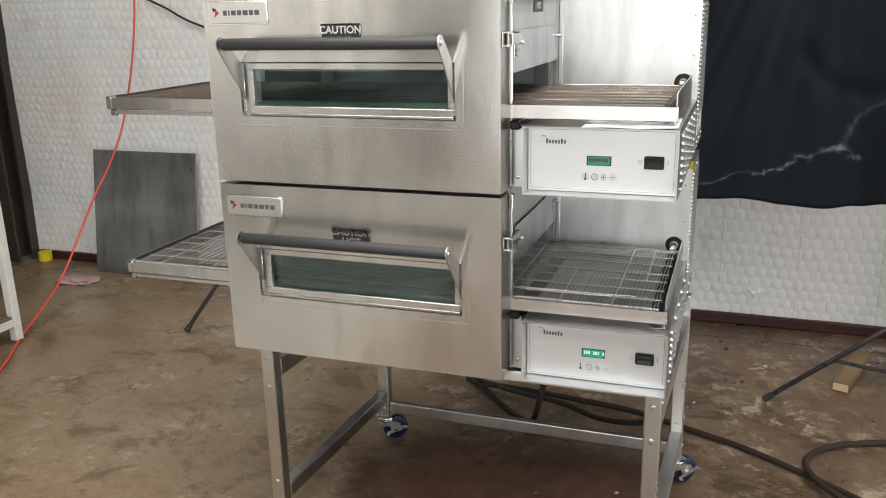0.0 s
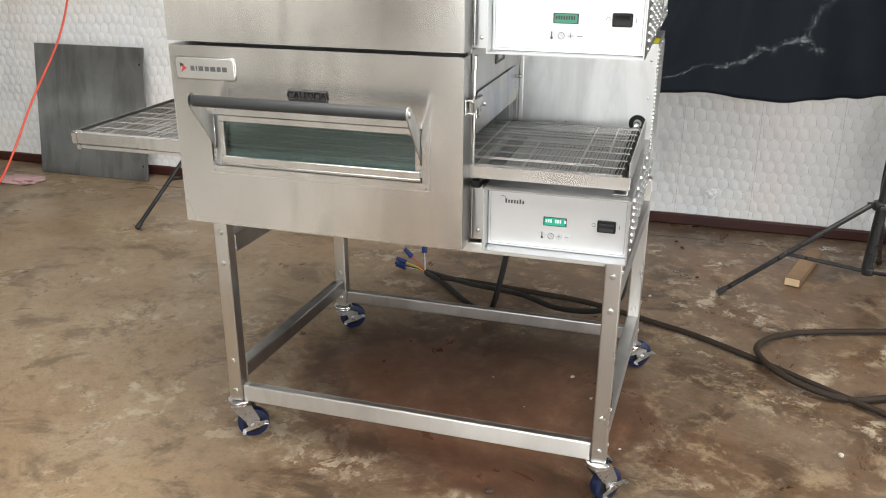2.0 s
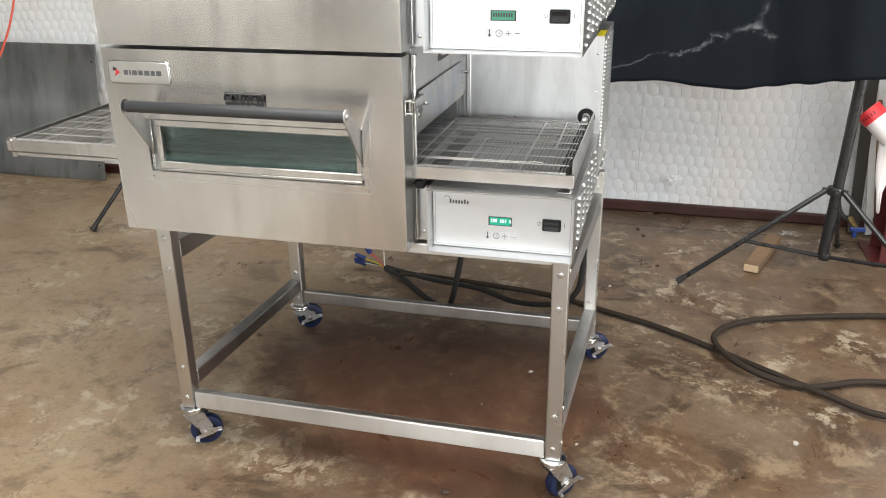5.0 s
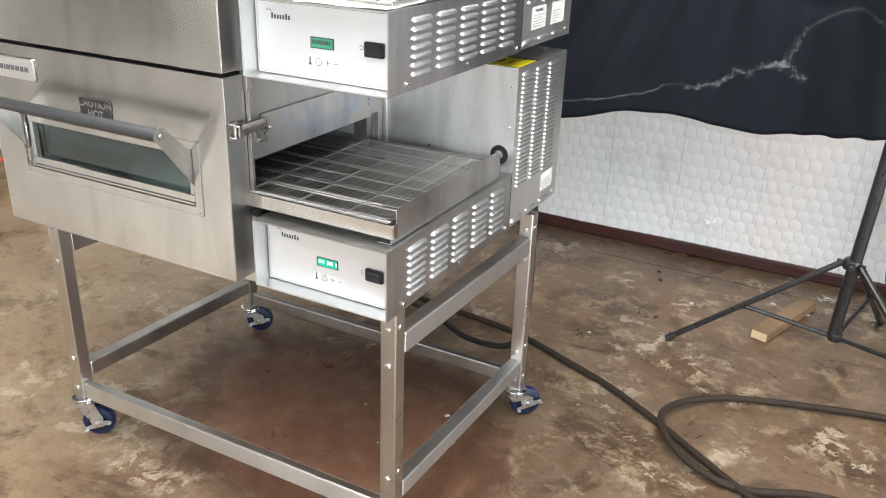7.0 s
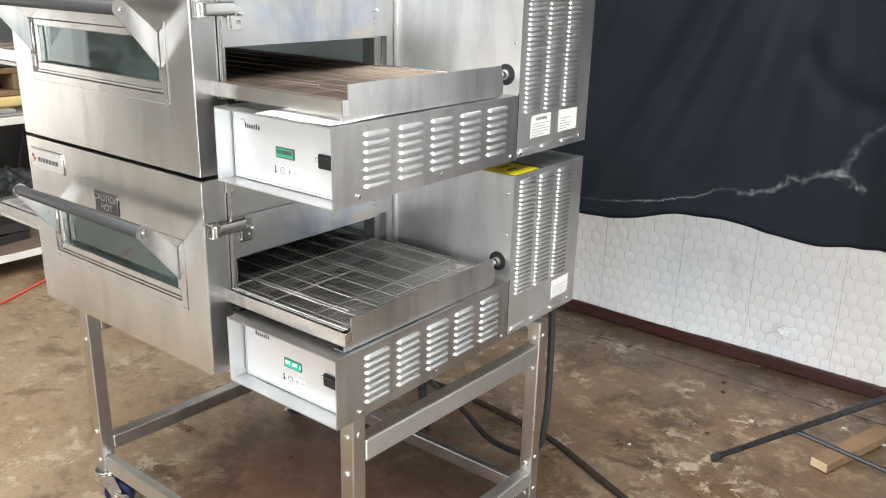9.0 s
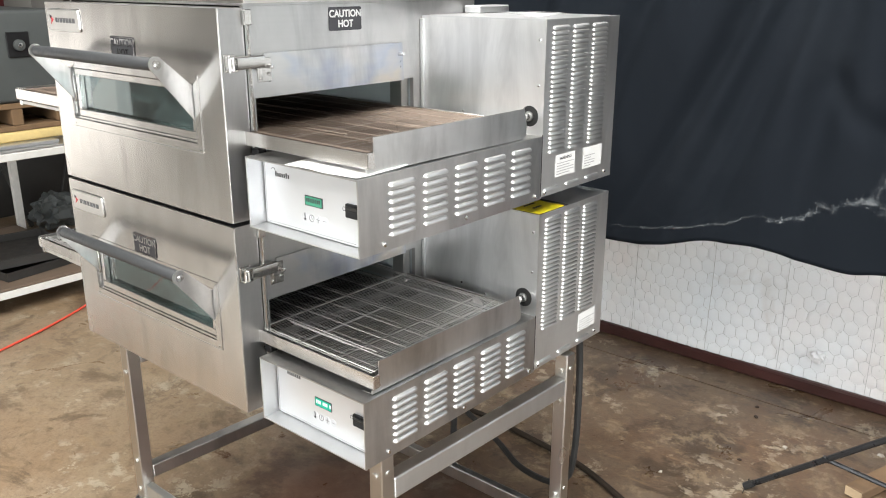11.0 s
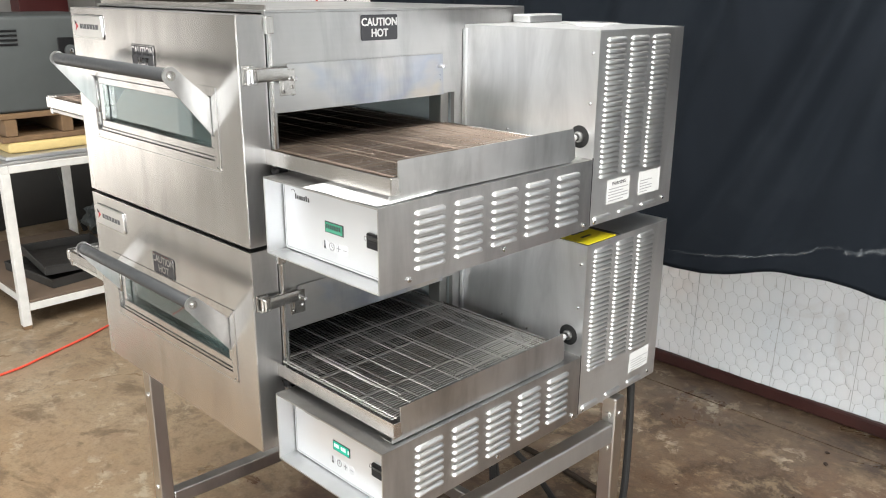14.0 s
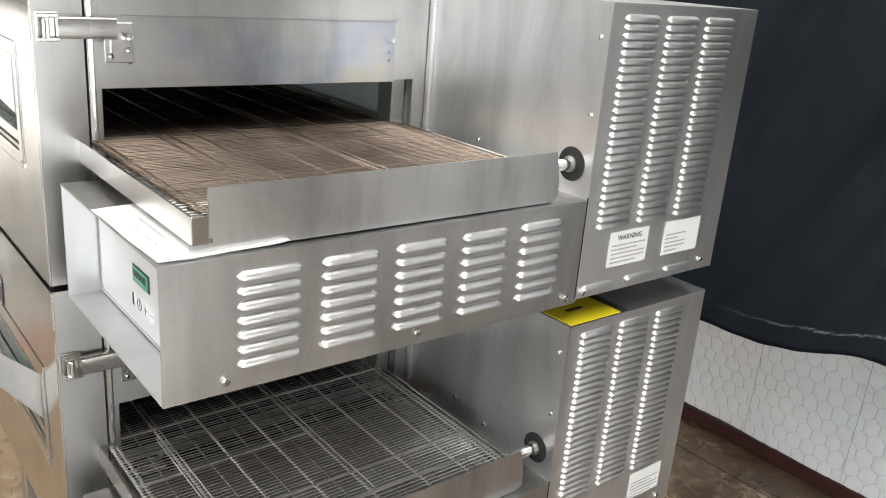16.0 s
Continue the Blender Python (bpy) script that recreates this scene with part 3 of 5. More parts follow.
structure(part("trim", box((-4.078, 2.42, 0.0), (-4.06, 2.5, 2.7), 0.002), BROWN_STEEL), "brown steel edge strip beside the insulation")
for k in range(3):
    structure(part("door_panel", box((-4.72 - 0.42 * k, 2.36, 0.02), (-4.315 - 0.42 * k, 2.4, 2.6), 0.006), BROWN_STEEL), "dark brown folding steel door leaf")
bm = box((1.58, 2.0, 0.004), (1.82, 2.014, ROOF_Z), 0.002)
box((1.58, 2.2, 0.004), (1.82, 2.214, ROOF_Z), 0.002, bm)
box((1.693, 2.014, 0.004), (1.707, 2.2, ROOF_Z), 0, bm)
box((1.54, 1.96, 0.0), (1.86, 2.26, 0.012), 0.002, bm)
structure(part("column_red", bm, RED_STEEL), "oxide red painted steel column on a base plate")
bm = box((LEFT_X + 0.2, 1.74, 0.004), (LEFT_X + 0.4, 2.15, ROOF_Z), 0.004)
structure(part("column_dark_red", bm, RED_STEEL), "dark red steel column by the far wall")

# ---- conveyor ovens ----
PITCH, BASE = 0.488, 0.707
DOOR_L, DOOR_T = -0.79, 0.066
BOX_X, BOX_Y0, BOX_Y1 = 0.406, 0.652, 1.003
LOUVRE_CACHE = {}


def louvre_mesh(w, h, d):
    """One pressed louvre: a hood along y with rounded ends, open below, proud of a face that looks to +x."""
    key = (w, h, d)
    if key in LOUVRE_CACHE:
        return LOUVRE_CACHE[key]
    bm = bmesh.new()
    cols = []
    for u in (0.0, 0.012, 0.035, 0.07, 0.12, 0.5, 0.88, 0.93, 0.965, 0.988, 1.0):
        y = -w / 2 + w * u
        e = min(1, min(u, 1 - u) * w / (h * 0.9))
        s = math.sqrt(max(0, 1 - (1 - e) ** 2))
        foot = -h * 0.42 * (0.35 + 0.65 * s)
        top = h * 0.5 * s + foot * (1 - s)
        cols.append([bm.verts.new(p) for p in ((0, y, top), (d * 0.5 * s, y, top + (foot - top) * 0.12), (d * 0.86 * s, y, top + (foot - top) * 0.38), (d * s, y, top + (foot - top) * 0.8), (d * 0.95 * s, y, foot), (0.0005, y, foot))])
    for a, c2 in zip(cols, cols[1:]):
        for k in range(5):
            bm.faces.new((a[k], a[k + 1], c2[k + 1], c2[k]))
    bmesh.ops.remove_doubles(bm, verts=bm.verts[:], dist=1e-5)
    bmesh.ops.recalc_face_normals(bm, faces=bm.faces[:])
    me = bpy.data.meshes.new("louvre")
    bm.to_mesh(me)
    bm.free()
    me.materials.append(LOUVRE)
    smooth(me, 50)
    LOUVRE_CACHE[key] = me
    return me


def louvre(parent, y, z, w, h, d):
    ob = new("louvre", louvre_mesh(w, h, d))
    ob.parent, ob.location = parent, (BOX_X, y, z)


def screw(parent, p, axis, r=0.006):
    bm = disc(p, axis, r, 0.004, 12, 0.0012)
    return part("screw", bm, CHROME, parent)


def belt(z, y0, y1, x0, x1, r, pitch, cols):
    """Woven wire belt: rods across that are hooked into the next one at several columns; it dips round the end roller."""
    bm = bmesh.new()
    n0 = int((x1 - x0) / pitch)
    rnd = random.Random(8)
    for i in range(n0):
        x = x0 + i * pitch + rnd.uniform(-0.0004, 0.0004)
        dip = -0.0155 * (1 - math.sqrt(max(0.0, 1 - max(0.0, (x - x1 + 0.0195) / 0.0195) ** 2)))
        bow = rnd.uniform(-0.0008, 0.0008)
        h = z + dip + rnd.uniform(-0.0005, 0.0005)
        pts = [Vector((x, y0, h))]
        for k, c0 in enumerate(cols):
            pts += [Vector((x, c0 - 0.0026, h)), Vector((x + pitch * 0.6, c0 - 0.001, h + 0.0004)), Vector((x + pitch * 0.6, c0 + 0.001, h + 0.0004)), Vector((x, c0 + 0.0026, h))]
            if k + 1 < len(cols) and cols[k + 1] - c0 > 0.03:
                pts.append(Vector((x + bow, (c0 + cols[k + 1]) / 2, h)))
        pts.append(Vector((x, y1, h)))
        tube(pts, r, 4, bm, False)
    return bm


def belt_links(z, columns, x0, x1, r, pitch):
    """Rows of hooked links that run along the belt."""
    bm = bmesh.new()
    rnd = random.Random(5)
    for y in columns:
        pts = []
        for i in range(int((x1 - x0) / pitch)):
            x = x0 + i * pitch
            pts += [(x, y - 0.0022, z + rnd.uniform(0.0, 0.0006)), (x + pitch * 0.5, y + 0.0022, z + rnd.uniform(0.0, 0.0006))]
        tube(pts, r, 4, bm, False)
    return bm


def oven(base, used, label, lift):
    th = empty("conveyor_oven", (0, 0, base), label, "oven", "stacked conveyor ovens")
    H = 0.484
    # outer shell with the tunnel through it
    Z0, Z1, Y0, Y1 = 0.183, 0.285, 0.069, 0.617
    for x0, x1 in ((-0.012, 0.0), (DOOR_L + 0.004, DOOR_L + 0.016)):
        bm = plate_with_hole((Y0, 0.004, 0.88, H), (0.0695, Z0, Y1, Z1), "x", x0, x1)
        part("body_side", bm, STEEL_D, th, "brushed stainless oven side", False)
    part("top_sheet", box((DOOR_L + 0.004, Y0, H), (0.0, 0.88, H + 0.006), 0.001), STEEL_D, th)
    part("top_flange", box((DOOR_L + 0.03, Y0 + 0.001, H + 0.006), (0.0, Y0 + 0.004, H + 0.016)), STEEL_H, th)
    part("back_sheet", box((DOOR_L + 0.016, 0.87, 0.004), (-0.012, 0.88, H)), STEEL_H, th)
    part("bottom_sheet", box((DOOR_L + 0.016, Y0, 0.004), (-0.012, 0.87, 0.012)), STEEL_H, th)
    part("cavity_back", box((DOOR_L + 0.017, 0.62, 0.14), (-0.013, 0.63, 0.394)), INNER, th, "", False)
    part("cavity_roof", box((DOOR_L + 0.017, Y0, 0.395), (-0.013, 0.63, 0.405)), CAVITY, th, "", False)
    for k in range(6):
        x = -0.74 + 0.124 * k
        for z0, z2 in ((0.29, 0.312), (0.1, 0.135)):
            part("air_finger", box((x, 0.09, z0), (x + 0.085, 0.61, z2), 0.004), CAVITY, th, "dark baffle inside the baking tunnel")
    for x0 in (-0.06, DOOR_L + 0.02):
        part("tunnel_post", box((x0, 0.585, Z0 - 0.02), (x0 + 0.045, 0.612, Z1 + 0.03), 0.002), DULL, th)
    for sx, xx in ((1, 0.0), (-1, DOOR_L + 0.004)):
        a, c2 = (xx, xx + 0.003) if sx > 0 else (xx - 0.003, xx)
        fl = part("entry_flap", prism([(0.07, 0.283), (0.57, 0.283), (0.57, 0.381), (0.113, 0.381), (0.113, 0.345), (0.07, 0.345)], "x", a + 0.003 * sx, c2 + 0.002 * sx), FLAP, th, "adjustable stainless flap over the tunnel mouth", False)
        fl.matrix_basis = Matrix.Translation((xx, 0, 0.381)) @ Matrix.Rotation(radians(-2.2 * sx), 4, "Y") @ Matrix.Translation((-xx, 0, -0.381))
        for y in (0.12, 0.555):
            part("thumb_screw", disc((xx + sx * 0.012, y, 0.352), (1, 0, 0), 0.005, 0.024, 10, 0.001), CHROME, fl)
            for dz in (0.318, 0.332):
                part("hole", disc((xx + sx * 0.0045, y + 0.004, dz), (1, 0, 0), 0.003, 0.001, 10), DARK_GAP, fl)

    # front door with window
    dx, dz = (-0.008, 0.007) if used else (0.0, 0.0)
    ox0, ox1, oz0, oz1 = -0.69 + dx, -0.104 + dx, 0.169 + dz, 0.307 + dz
    bm = plate_with_hole((DOOR_L, 0.003, 0.0, 0.481), (ox0, oz0, ox1, oz1), "y", 0.0, 0.003)
    door = part("door", bm, STEEL_H, th, "brushed stainless front door with a narrow window", False)
    for lo, hi in (((DOOR_L, 0.003, 0.003), (DOOR_L + 0.003, DOOR_T, 0.481)), ((-0.003, 0.003, 0.003), (0.0, DOOR_T, 0.481)), ((DOOR_L + 0.003, 0.003, 0.478), (-0.003, DOOR_T + 0.0025, 0.481)), ((DOOR_L + 0.003, 0.003, 0.003), (-0.003, DOOR_T, 0.006))):
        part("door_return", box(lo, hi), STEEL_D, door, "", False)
    for x in (DOOR_L, 0.0):
        part("folded_edge", tube([(x - math.copysign(0.0015, x + 0.3), 0.0015, 0.004), (x - math.copysign(0.0015, x + 0.3), 0.0015, 0.48)], 0.0017, 8), STEEL_V, door)
    bm = plate_with_hole((ox0 - 0.009, oz0 - 0.021, ox1 + 0.021, oz1 + 0.02), (ox0 - 0.0005, oz0 - 0.0005, ox1 + 0.0005, oz1 + 0.0005), "y", -0.0016, -0.0002)
    part("window_surround", bm, STEEL_H, door, "thin stainless cover plate round the window", False)
    rim = [(ox1 + 0.0205, oz1 + 0.0195), (ox1 + 0.0205, oz0 - 0.014), (ox1 + 0.0185, oz0 - 0.019), (ox1 + 0.014, oz0 - 0.0205), (ox0 - 0.0085, oz0 - 0.0205)]
    part("surround_edge", tube([(p[0], -0.0012, p[1]) for p in rim], 0.0009, 6), SATIN, door)
    for x in (ox0 + 0.004, ox1 + 0.01):
        part("rivet", disc((x, -0.002, oz0 - 0.013), (0, 1, 0), 0.0022, 0.0016, 10), DULL, door)
    bm = plate_with_hole((ox0 - 0.004, oz0 - 0.004, ox1 + 0.004, oz1 + 0.004), (ox0, oz0, ox1, oz1), "y", 0.003, 0.045)
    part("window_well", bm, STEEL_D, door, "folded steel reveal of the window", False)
    part("reveal_plate", box((ox0 + 0.0005, 0.012, oz0 + 0.0005), (ox0 + 0.022, 0.014, oz1 - 0.0005)), SATIN, door, "", False)
    # glazed flap that drops down, hinged at its foot
    fx0, fx1, fz0, fz1 = ox0 + 0.023, ox1 - 0.006, oz0 + 0.0015, oz1 - 0.002
    gx0, gx1, gz0, gz1 = fx0 + 0.014, fx1 - 0.014, fz0 + 0.025, fz1 - 0.017
    bm = box((fx0, 0.003, fz0), (fx1, 0.02, gz0), 0.0015)
    box((fx0, 0.003, gz1), (fx1, 0.02, fz1), 0.0015, bm)
    box((fx0, 0.0035, gz0 + 0.0003), (gx0, 0.0195, gz1 - 0.0003), 0.001, bm)
    box((gx1, 0.0035, gz0 + 0.0003), (fx1, 0.0195, gz1 - 0.0003), 0.001, bm)
    win = part("window", bm, STEEL_H, door, "drop-down window in a stainless frame", False)
    part("foot_strip", box((fx0, 0.0, fz0), (fx1, 0.0028, fz0 + 0.007), 0.001), LATCH, door)
    bm = box((gx0 - 0.004, 0.0225, gz0 - 0.02), (gx1 + 0.004, 0.042, gz0 + 0.012), 0.001)
    box((gx0 - 0.004, 0.0225, gz1 - 0.004), (gx1 + 0.004, 0.042, gz1 + 0.014), 0.001, bm)
    part("inner_frame", bm, SATIN, door, "pale inner frame behind the glass", False)
    pane = part("pane", box((gx0 - 0.003, 0.0205, gz0 - 0.003), (gx1 + 0.003, 0.0222, gz1 + 0.003)), GLASS, door, "greenish oven glass", False)
    pane.visible_shadow = False
    for x in (ox0 + 0.006, ox1 - 0.005):
        bm = box((x - 0.0045, 0.004, oz0 + 0.045), (x + 0.0045, 0.007, oz1 - 0.012), 0.001)
        disc((x + 0.001, 0.0055, oz0 + 0.08), (0, 0, 1), 0.0042, 0.07, 10, 0.001, bm)
        br = part("hinge_bracket", bm, LATCH, door, "zinc bracket holding the handle arm")
        part("bracket_block", box((x - 0.004, 0.003, oz0 + 0.012), (x + 0.004, 0.012, oz0 + 0.043), 0.001), SATIN, door)
        for z in (oz0 + 0.02, oz0 + 0.034):
            part("rivet", disc((x, 0.0024, z), (0, 1, 0), 0.0024, 0.002, 8), DULL, door)
    bar_y, bar_z = -0.086, 0.358 + 0.5 * dz
    part("handle_bar", disc((-0.393 + dx, bar_y, bar_z), (1, 0, 0), 0.0145, 0.565, 24, 0.002), GRIP, door, "dark rubber grip bar")
    for x in (-0.682 + dx, -0.108 + dx):
        poly = arc(bar_y, bar_z, 0.018, 60, 235, 10) + [(0.002, oz0 + 0.05), (0.007, oz0 + 0.052), (0.007, oz1 - 0.004), (-0.004, oz1 - 0.002)]
        arm = part("handle_arm", prism(poly, "x", x - 0.0015, x + 0.0015), SATIN, door, "flat steel handle arm", False)
        part("arm_bolt", disc((x + (0.002 if x > -0.4 else -0.002), bar_y, bar_z), (1, 0, 0), 0.006, 0.004, 12, 0.001), CHROME, door)
        part("arm_washer", disc((x + (0.0012 if x > -0.4 else -0.0012), bar_y, bar_z), (1, 0, 0), 0.0105, 0.002, 16), LATCH, door)
    badge = part("badge", prism(rounded(-0.77, 0.397 + lift, -0.602, 0.45 + lift, 0.008), "y", -0.005, -0.001, 0.0015), BADGE_FACE, door, "pale satin maker's badge in a bright rim")
    part("badge_rim", prism(rounded(-0.773, 0.394 + lift, -0.599, 0.453 + lift, 0.01), "y", -0.003, -0.0005, 0.0008), CHROME, door)
    part("badge_mark", prism([(-0.755, 0.434 + lift), (-0.738, 0.424 + lift), (-0.755, 0.412 + lift), (-0.75, 0.424 + lift)], "y", -0.0058, -0.005), RED_INK, badge)
    part("badge_mark", prism([(-0.757, 0.437 + lift), (-0.745, 0.432 + lift), (-0.757, 0.426 + lift)], "y", -0.0058, -0.005), INK, badge)
    x = -0.727
    for w in (0.011, 0.004, 0.0135, 0.012, 0.0145, 0.011, 0.0135):
        part("badge_bar", box((x, -0.0058, 0.4175 + lift), (x + w, -0.005, 0.4295 + lift)), BADGE_INK, badge)
        x += w + 0.0042
    for nm, cx, cz, m in (("front_label", -0.403, 0.357 + 1.8 * lift, FRONT),):
        lab = part(nm, prism(rounded(cx - 0.054, cz - 0.027, cx + 0.054, cz + 0.027, 0.004), "y", -0.0016, -0.0004), INK, door, "black hot surface warning label")
        rim = rounded(cx - 0.052, cz - 0.025, cx + 0.052, cz + 0.025, 0.004)
        part("label_line", tube([(p[0], -0.0018, p[1]) for p in rim + rim[:1]], 0.001, 4), FOIL, lab)
        lettering("caution_word", "CAUTION", 0.025, Matrix.Translation((cx, -0.002, cz + 0.0115)) @ m, FOIL, lab, "", 0.0006)
        lettering("hot_word", "HOT", 0.025, Matrix.Translation((cx, -0.002, cz - 0.0125)) @ m, FOIL, lab, "", 0.0006)
    cy, cz = 0.371, 0.4485
    lab = part("side_label", prism(rounded(cy - 0.054, cz - 0.028, cy + 0.054, cz + 0.028, 0.004), "x", 0.0004, 0.0016), INK, th, "black hot surface warning label")
    lettering("caution_word", "CAUTION", 0.0235, Matrix.Translation((0.002, cy, cz + 0.0115)) @ SIDE, WHITE_INK, lab, "", 0.0006)
    lettering("hot_word", "HOT", 0.0235, Matrix.Translation((0.002, cy, cz - 0.0125)) @ SIDE, WHITE_INK, lab, "", 0.0006)

    # toggle latch from door to body
    bm = box((0.001, 0.006, 0.345), (0.004, 0.034, 0.383), 0.001)
    for z in (0.347, 0.377):
        box((0.004, 0.008, z), (0.02, 0.032, z + 0.004), 0.001, bm)
    la = part("latch", bm, LATCH, th, "worn zinc toggle latch joining door and body")
    part("latch_pin", tube([(0.014, 0.014, 0.346), (0.014, 0.014, 0.382)], 0.0032, 8), LATCH, la)
    part("latch_bail", tube([(0.016, 0.012, 0.352), (0.024, 0.016, 0.352), (0.024, 0.016, 0.376), (0.016, 0.012, 0.376)], 0.0024, 6), LATCH, la)
    bm = prism(rounded(0.35, 0.008, 0.379, 0.021, 0.004, 3), "y", 0.03, 0.104)
    for v in bm.verts:
        v.co = Vector((v.co.z, v.co.y, v.co.x))
    bmesh.ops.recalc_face_normals(bm, faces=bm.faces[:])
    part("latch_lever", bm, LATCH, la)
    part("latch_foot", box((0.0065, 0.09, 0.318), (0.009, 0.13, 0.372), 0.001), LATCH, la)
    part("latch_hook", prism(rounded(0.098, 0.322, 0.112, 0.366, 0.005, 3), "x", 0.0092, 0.0125), LATCH, la)
    for y, z in ((0.122, 0.352), (0.122, 0.335), (0.098, 0.327)):
        part("rivet", disc((0.0105, y, z), (1, 0, 0), 0.0042, 0.004, 10, 0.001), LATCH, la)
    part("hinge_rod", tube([(0.0055, DOOR_T + 0.007, 0.012), (0.0055, DOOR_T + 0.007, 0.46)], 0.0045, 10), LATCH, th, "upright round edge of the door seam")
    part("hinge_strip", box((0.0, DOOR_T + 0.003, 0.01), (0.0025, DOOR_T + 0.02, 0.475), 0.001), STEEL_D, th)
    part("hinge_knuckle", box((0.001, DOOR_T - 0.004, 0.444), (0.0125, DOOR_T + 0.016, 0.478), 0.002), LATCH, th)

    # conveyor
    cz = 0.207
    cv = part("conveyor_front_rail", prism([(0.052, 0.18), (0.076, 0.18), (0.076, 0.185), (0.055, 0.185), (0.055, 0.211), (0.052, 0.211)], "x", -1.178, 0.3935), STEEL_H, th, "stainless conveyor rail", False)
    part("conveyor_back_rail", box((-1.178, 0.592, 0.182), (0.39, 0.598, 0.211), 0.001), STEEL_H, th)
    part("end_plate", prism([(0.05, 0.169), (0.585, 0.1675), (0.6, 0.174), (0.6, 0.2), (0.59, 0.241), (0.072, 0.241), (0.072, 0.179), (0.05, 0.179)], "x", 0.3905, 0.393), SATIN, th, "stainless end plate of the conveyor", False)
    part("end_plate_foot", box((0.36, 0.052, 0.1675), (0.39, 0.594, 0.1688)), SATIN, th, "", False)
    part("end_corner", box((0.3937, 0.0515, 0.1795), (0.3965, 0.071, 0.212), 0.001), STEEL_H, th, "", False)
    part("end_plate_left", box((-1.18, 0.055, 0.184), (-1.177, 0.592, 0.214)), STEEL_D, th, "", False)
    part("end_corner", box((-1.181, 0.05, 0.178), (-1.16, 0.077, 0.213), 0.003), STEEL_H, th)
    for x in (-1.15, 0.366):
        ro = part("roller", disc((x, 0.33, cz - 0.016), (0, 1, 0), 0.0125, 0.5, 16), TRAY, th, "dark drive roller")
        for k in range(9):
            part("sprocket", disc((x, 0.1 + 0.058 * k, cz - 0.016), (0, 1, 0), 0.0155, 0.008, 10), TRAY, ro)
    part("drive_shaft", disc((0.365, 0.635, cz + 0.006), (0, 1, 0), 0.009, 0.09, 14, 0.001), CHROME, th)
    w, wl = (WIRE_USED, WIRE_USED_LINK) if used else (WIRE, WIRE_BRIGHT)
    rows = (0.07, 0.079, 0.165, 0.222, 0.29, 0.358, 0.366, 0.44, 0.515, 0.577, 0.585) if used else (0.068, 0.077, 0.142, 0.215, 0.29, 0.354, 0.44, 0.515, 0.576, 0.585)
    wb = part("wire_belt", belt(cz + 0.001, 0.064, 0.59, -1.165, 0.385, 0.0009 if used else 0.00078, 0.0076, rows), w, th, "woven wire conveyor belt" + (" browned by heat" if used else ""), False)
    wb["kind"] = "stuff"
    lk = part("belt_weave", belt_links(cz + 0.0016, rows, -1.165, 0.378, 0.001 if used else 0.0014, 0.0076), wl, th, "", False)
    lk["kind"] = "stuff"
    # Return run wears dark cavity steel to stand for the shade below the belt.
    rb = part("belt_return", belt(cz - 0.03, 0.068, 0.586, -1.15, 0.36, 0.0009, 0.0114, rows[::3]), CAVITY, th, "", False)
    rb["kind"] = "stuff"
    # long wires threaded through the belt where it is joined
    for y, x0, x1 in ((0.37, -0.2, 0.3), (0.18, -0.02, 0.2)) if used else ((0.362, -0.3, 0.315), (0.148, -0.1, 0.31), (0.135, 0.02, 0.25)):
        pts = [(x0 + (x1 - x0) * k / 24, y + 0.0004 * math.sin(k * 2.1), cz + 0.0034 + (0.002 if k == 23 else 0)) for k in range(25)]
        part("joining_wire", tube(pts + [(x1 + 0.004, y - 0.012, cz + 0.003)], 0.0012, 6), wl, th)
    for y in (0.115, 0.19, 0.26, 0.33, 0.4, 0.475, 0.545):
        part("belt_support", tube([(-1.15, y, cz - 0.0115), (0.35, y, cz - 0.0115)], 0.002, 6), DULL if not used else CAVITY, th)
    for x, y0, y1 in ((-1.08, 0.066, 0.588), (-0.9, 0.066, 0.588), (-0.01, 0.066, 0.588), (0.13, 0.066, 0.36), (0.262, 0.066, 0.588), (0.322, 0.3, 0.588)):
        part("belt_crossbar", tube([(x, y0, cz + 0.0012), (x - 0.005, y1, cz + 0.0012)], 0.0012 if used else 0.0021, 6), wl, th)
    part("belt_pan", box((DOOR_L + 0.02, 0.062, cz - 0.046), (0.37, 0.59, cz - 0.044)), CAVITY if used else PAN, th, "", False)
    # lower rails that carry the overhanging end
    for y in (0.057, 0.588):
        part("lower_rail", box((-1.165, y, 0.165), (DOOR_L, y + 0.006, 0.1755), 0.001), RAIL_LIT, th, "", False)
    part("lower_bracket", box((-1.172, 0.055, 0.16), (-1.155, 0.07, 0.1775), 0.002), LATCH, th)

    # control box under the belt
    bx0, by0 = 0.048, 0.012
    cb = part("control_box", box((BOX_X - 0.003, by0, 0.003), (BOX_X, BOX_Y0, 0.166)), BOX_SHADED, th, "stainless control box with louvred side", False)
    part("box_top", box((bx0, by0, 0.163), (BOX_X - 0.003, BOX_Y0, 0.166)), STEEL_D, cb, "", False)
    part("box_side", box((bx0, by0, 0.003), (bx0 + 0.003, BOX_Y0, 0.163)), GALV, cb, "", False)
    part("box_bottom", box((bx0 + 0.003, by0, 0.003), (BOX_X - 0.003, BOX_Y0, 0.006)), GALV, cb, "", False)
    part("control_face", box((bx0 + 0.004, 0.058, 0.007), (BOX_X - 0.004, 0.061, 0.162)), GALV, cb, "", False)
    px0, px1, pz0, pz1 = bx0 + 0.007, BOX_X - 0.007, 0.009, 0.159
    ov = part("control_overlay", prism(rounded(px0, pz0, px1, pz1, 0.006), "y", 0.0552, 0.0576), PANEL, cb, "white control panel overlay")
    rim = rounded(px0 + 0.004, pz0 + 0.004, px1 - 0.004, pz1 - 0.004, 0.006)
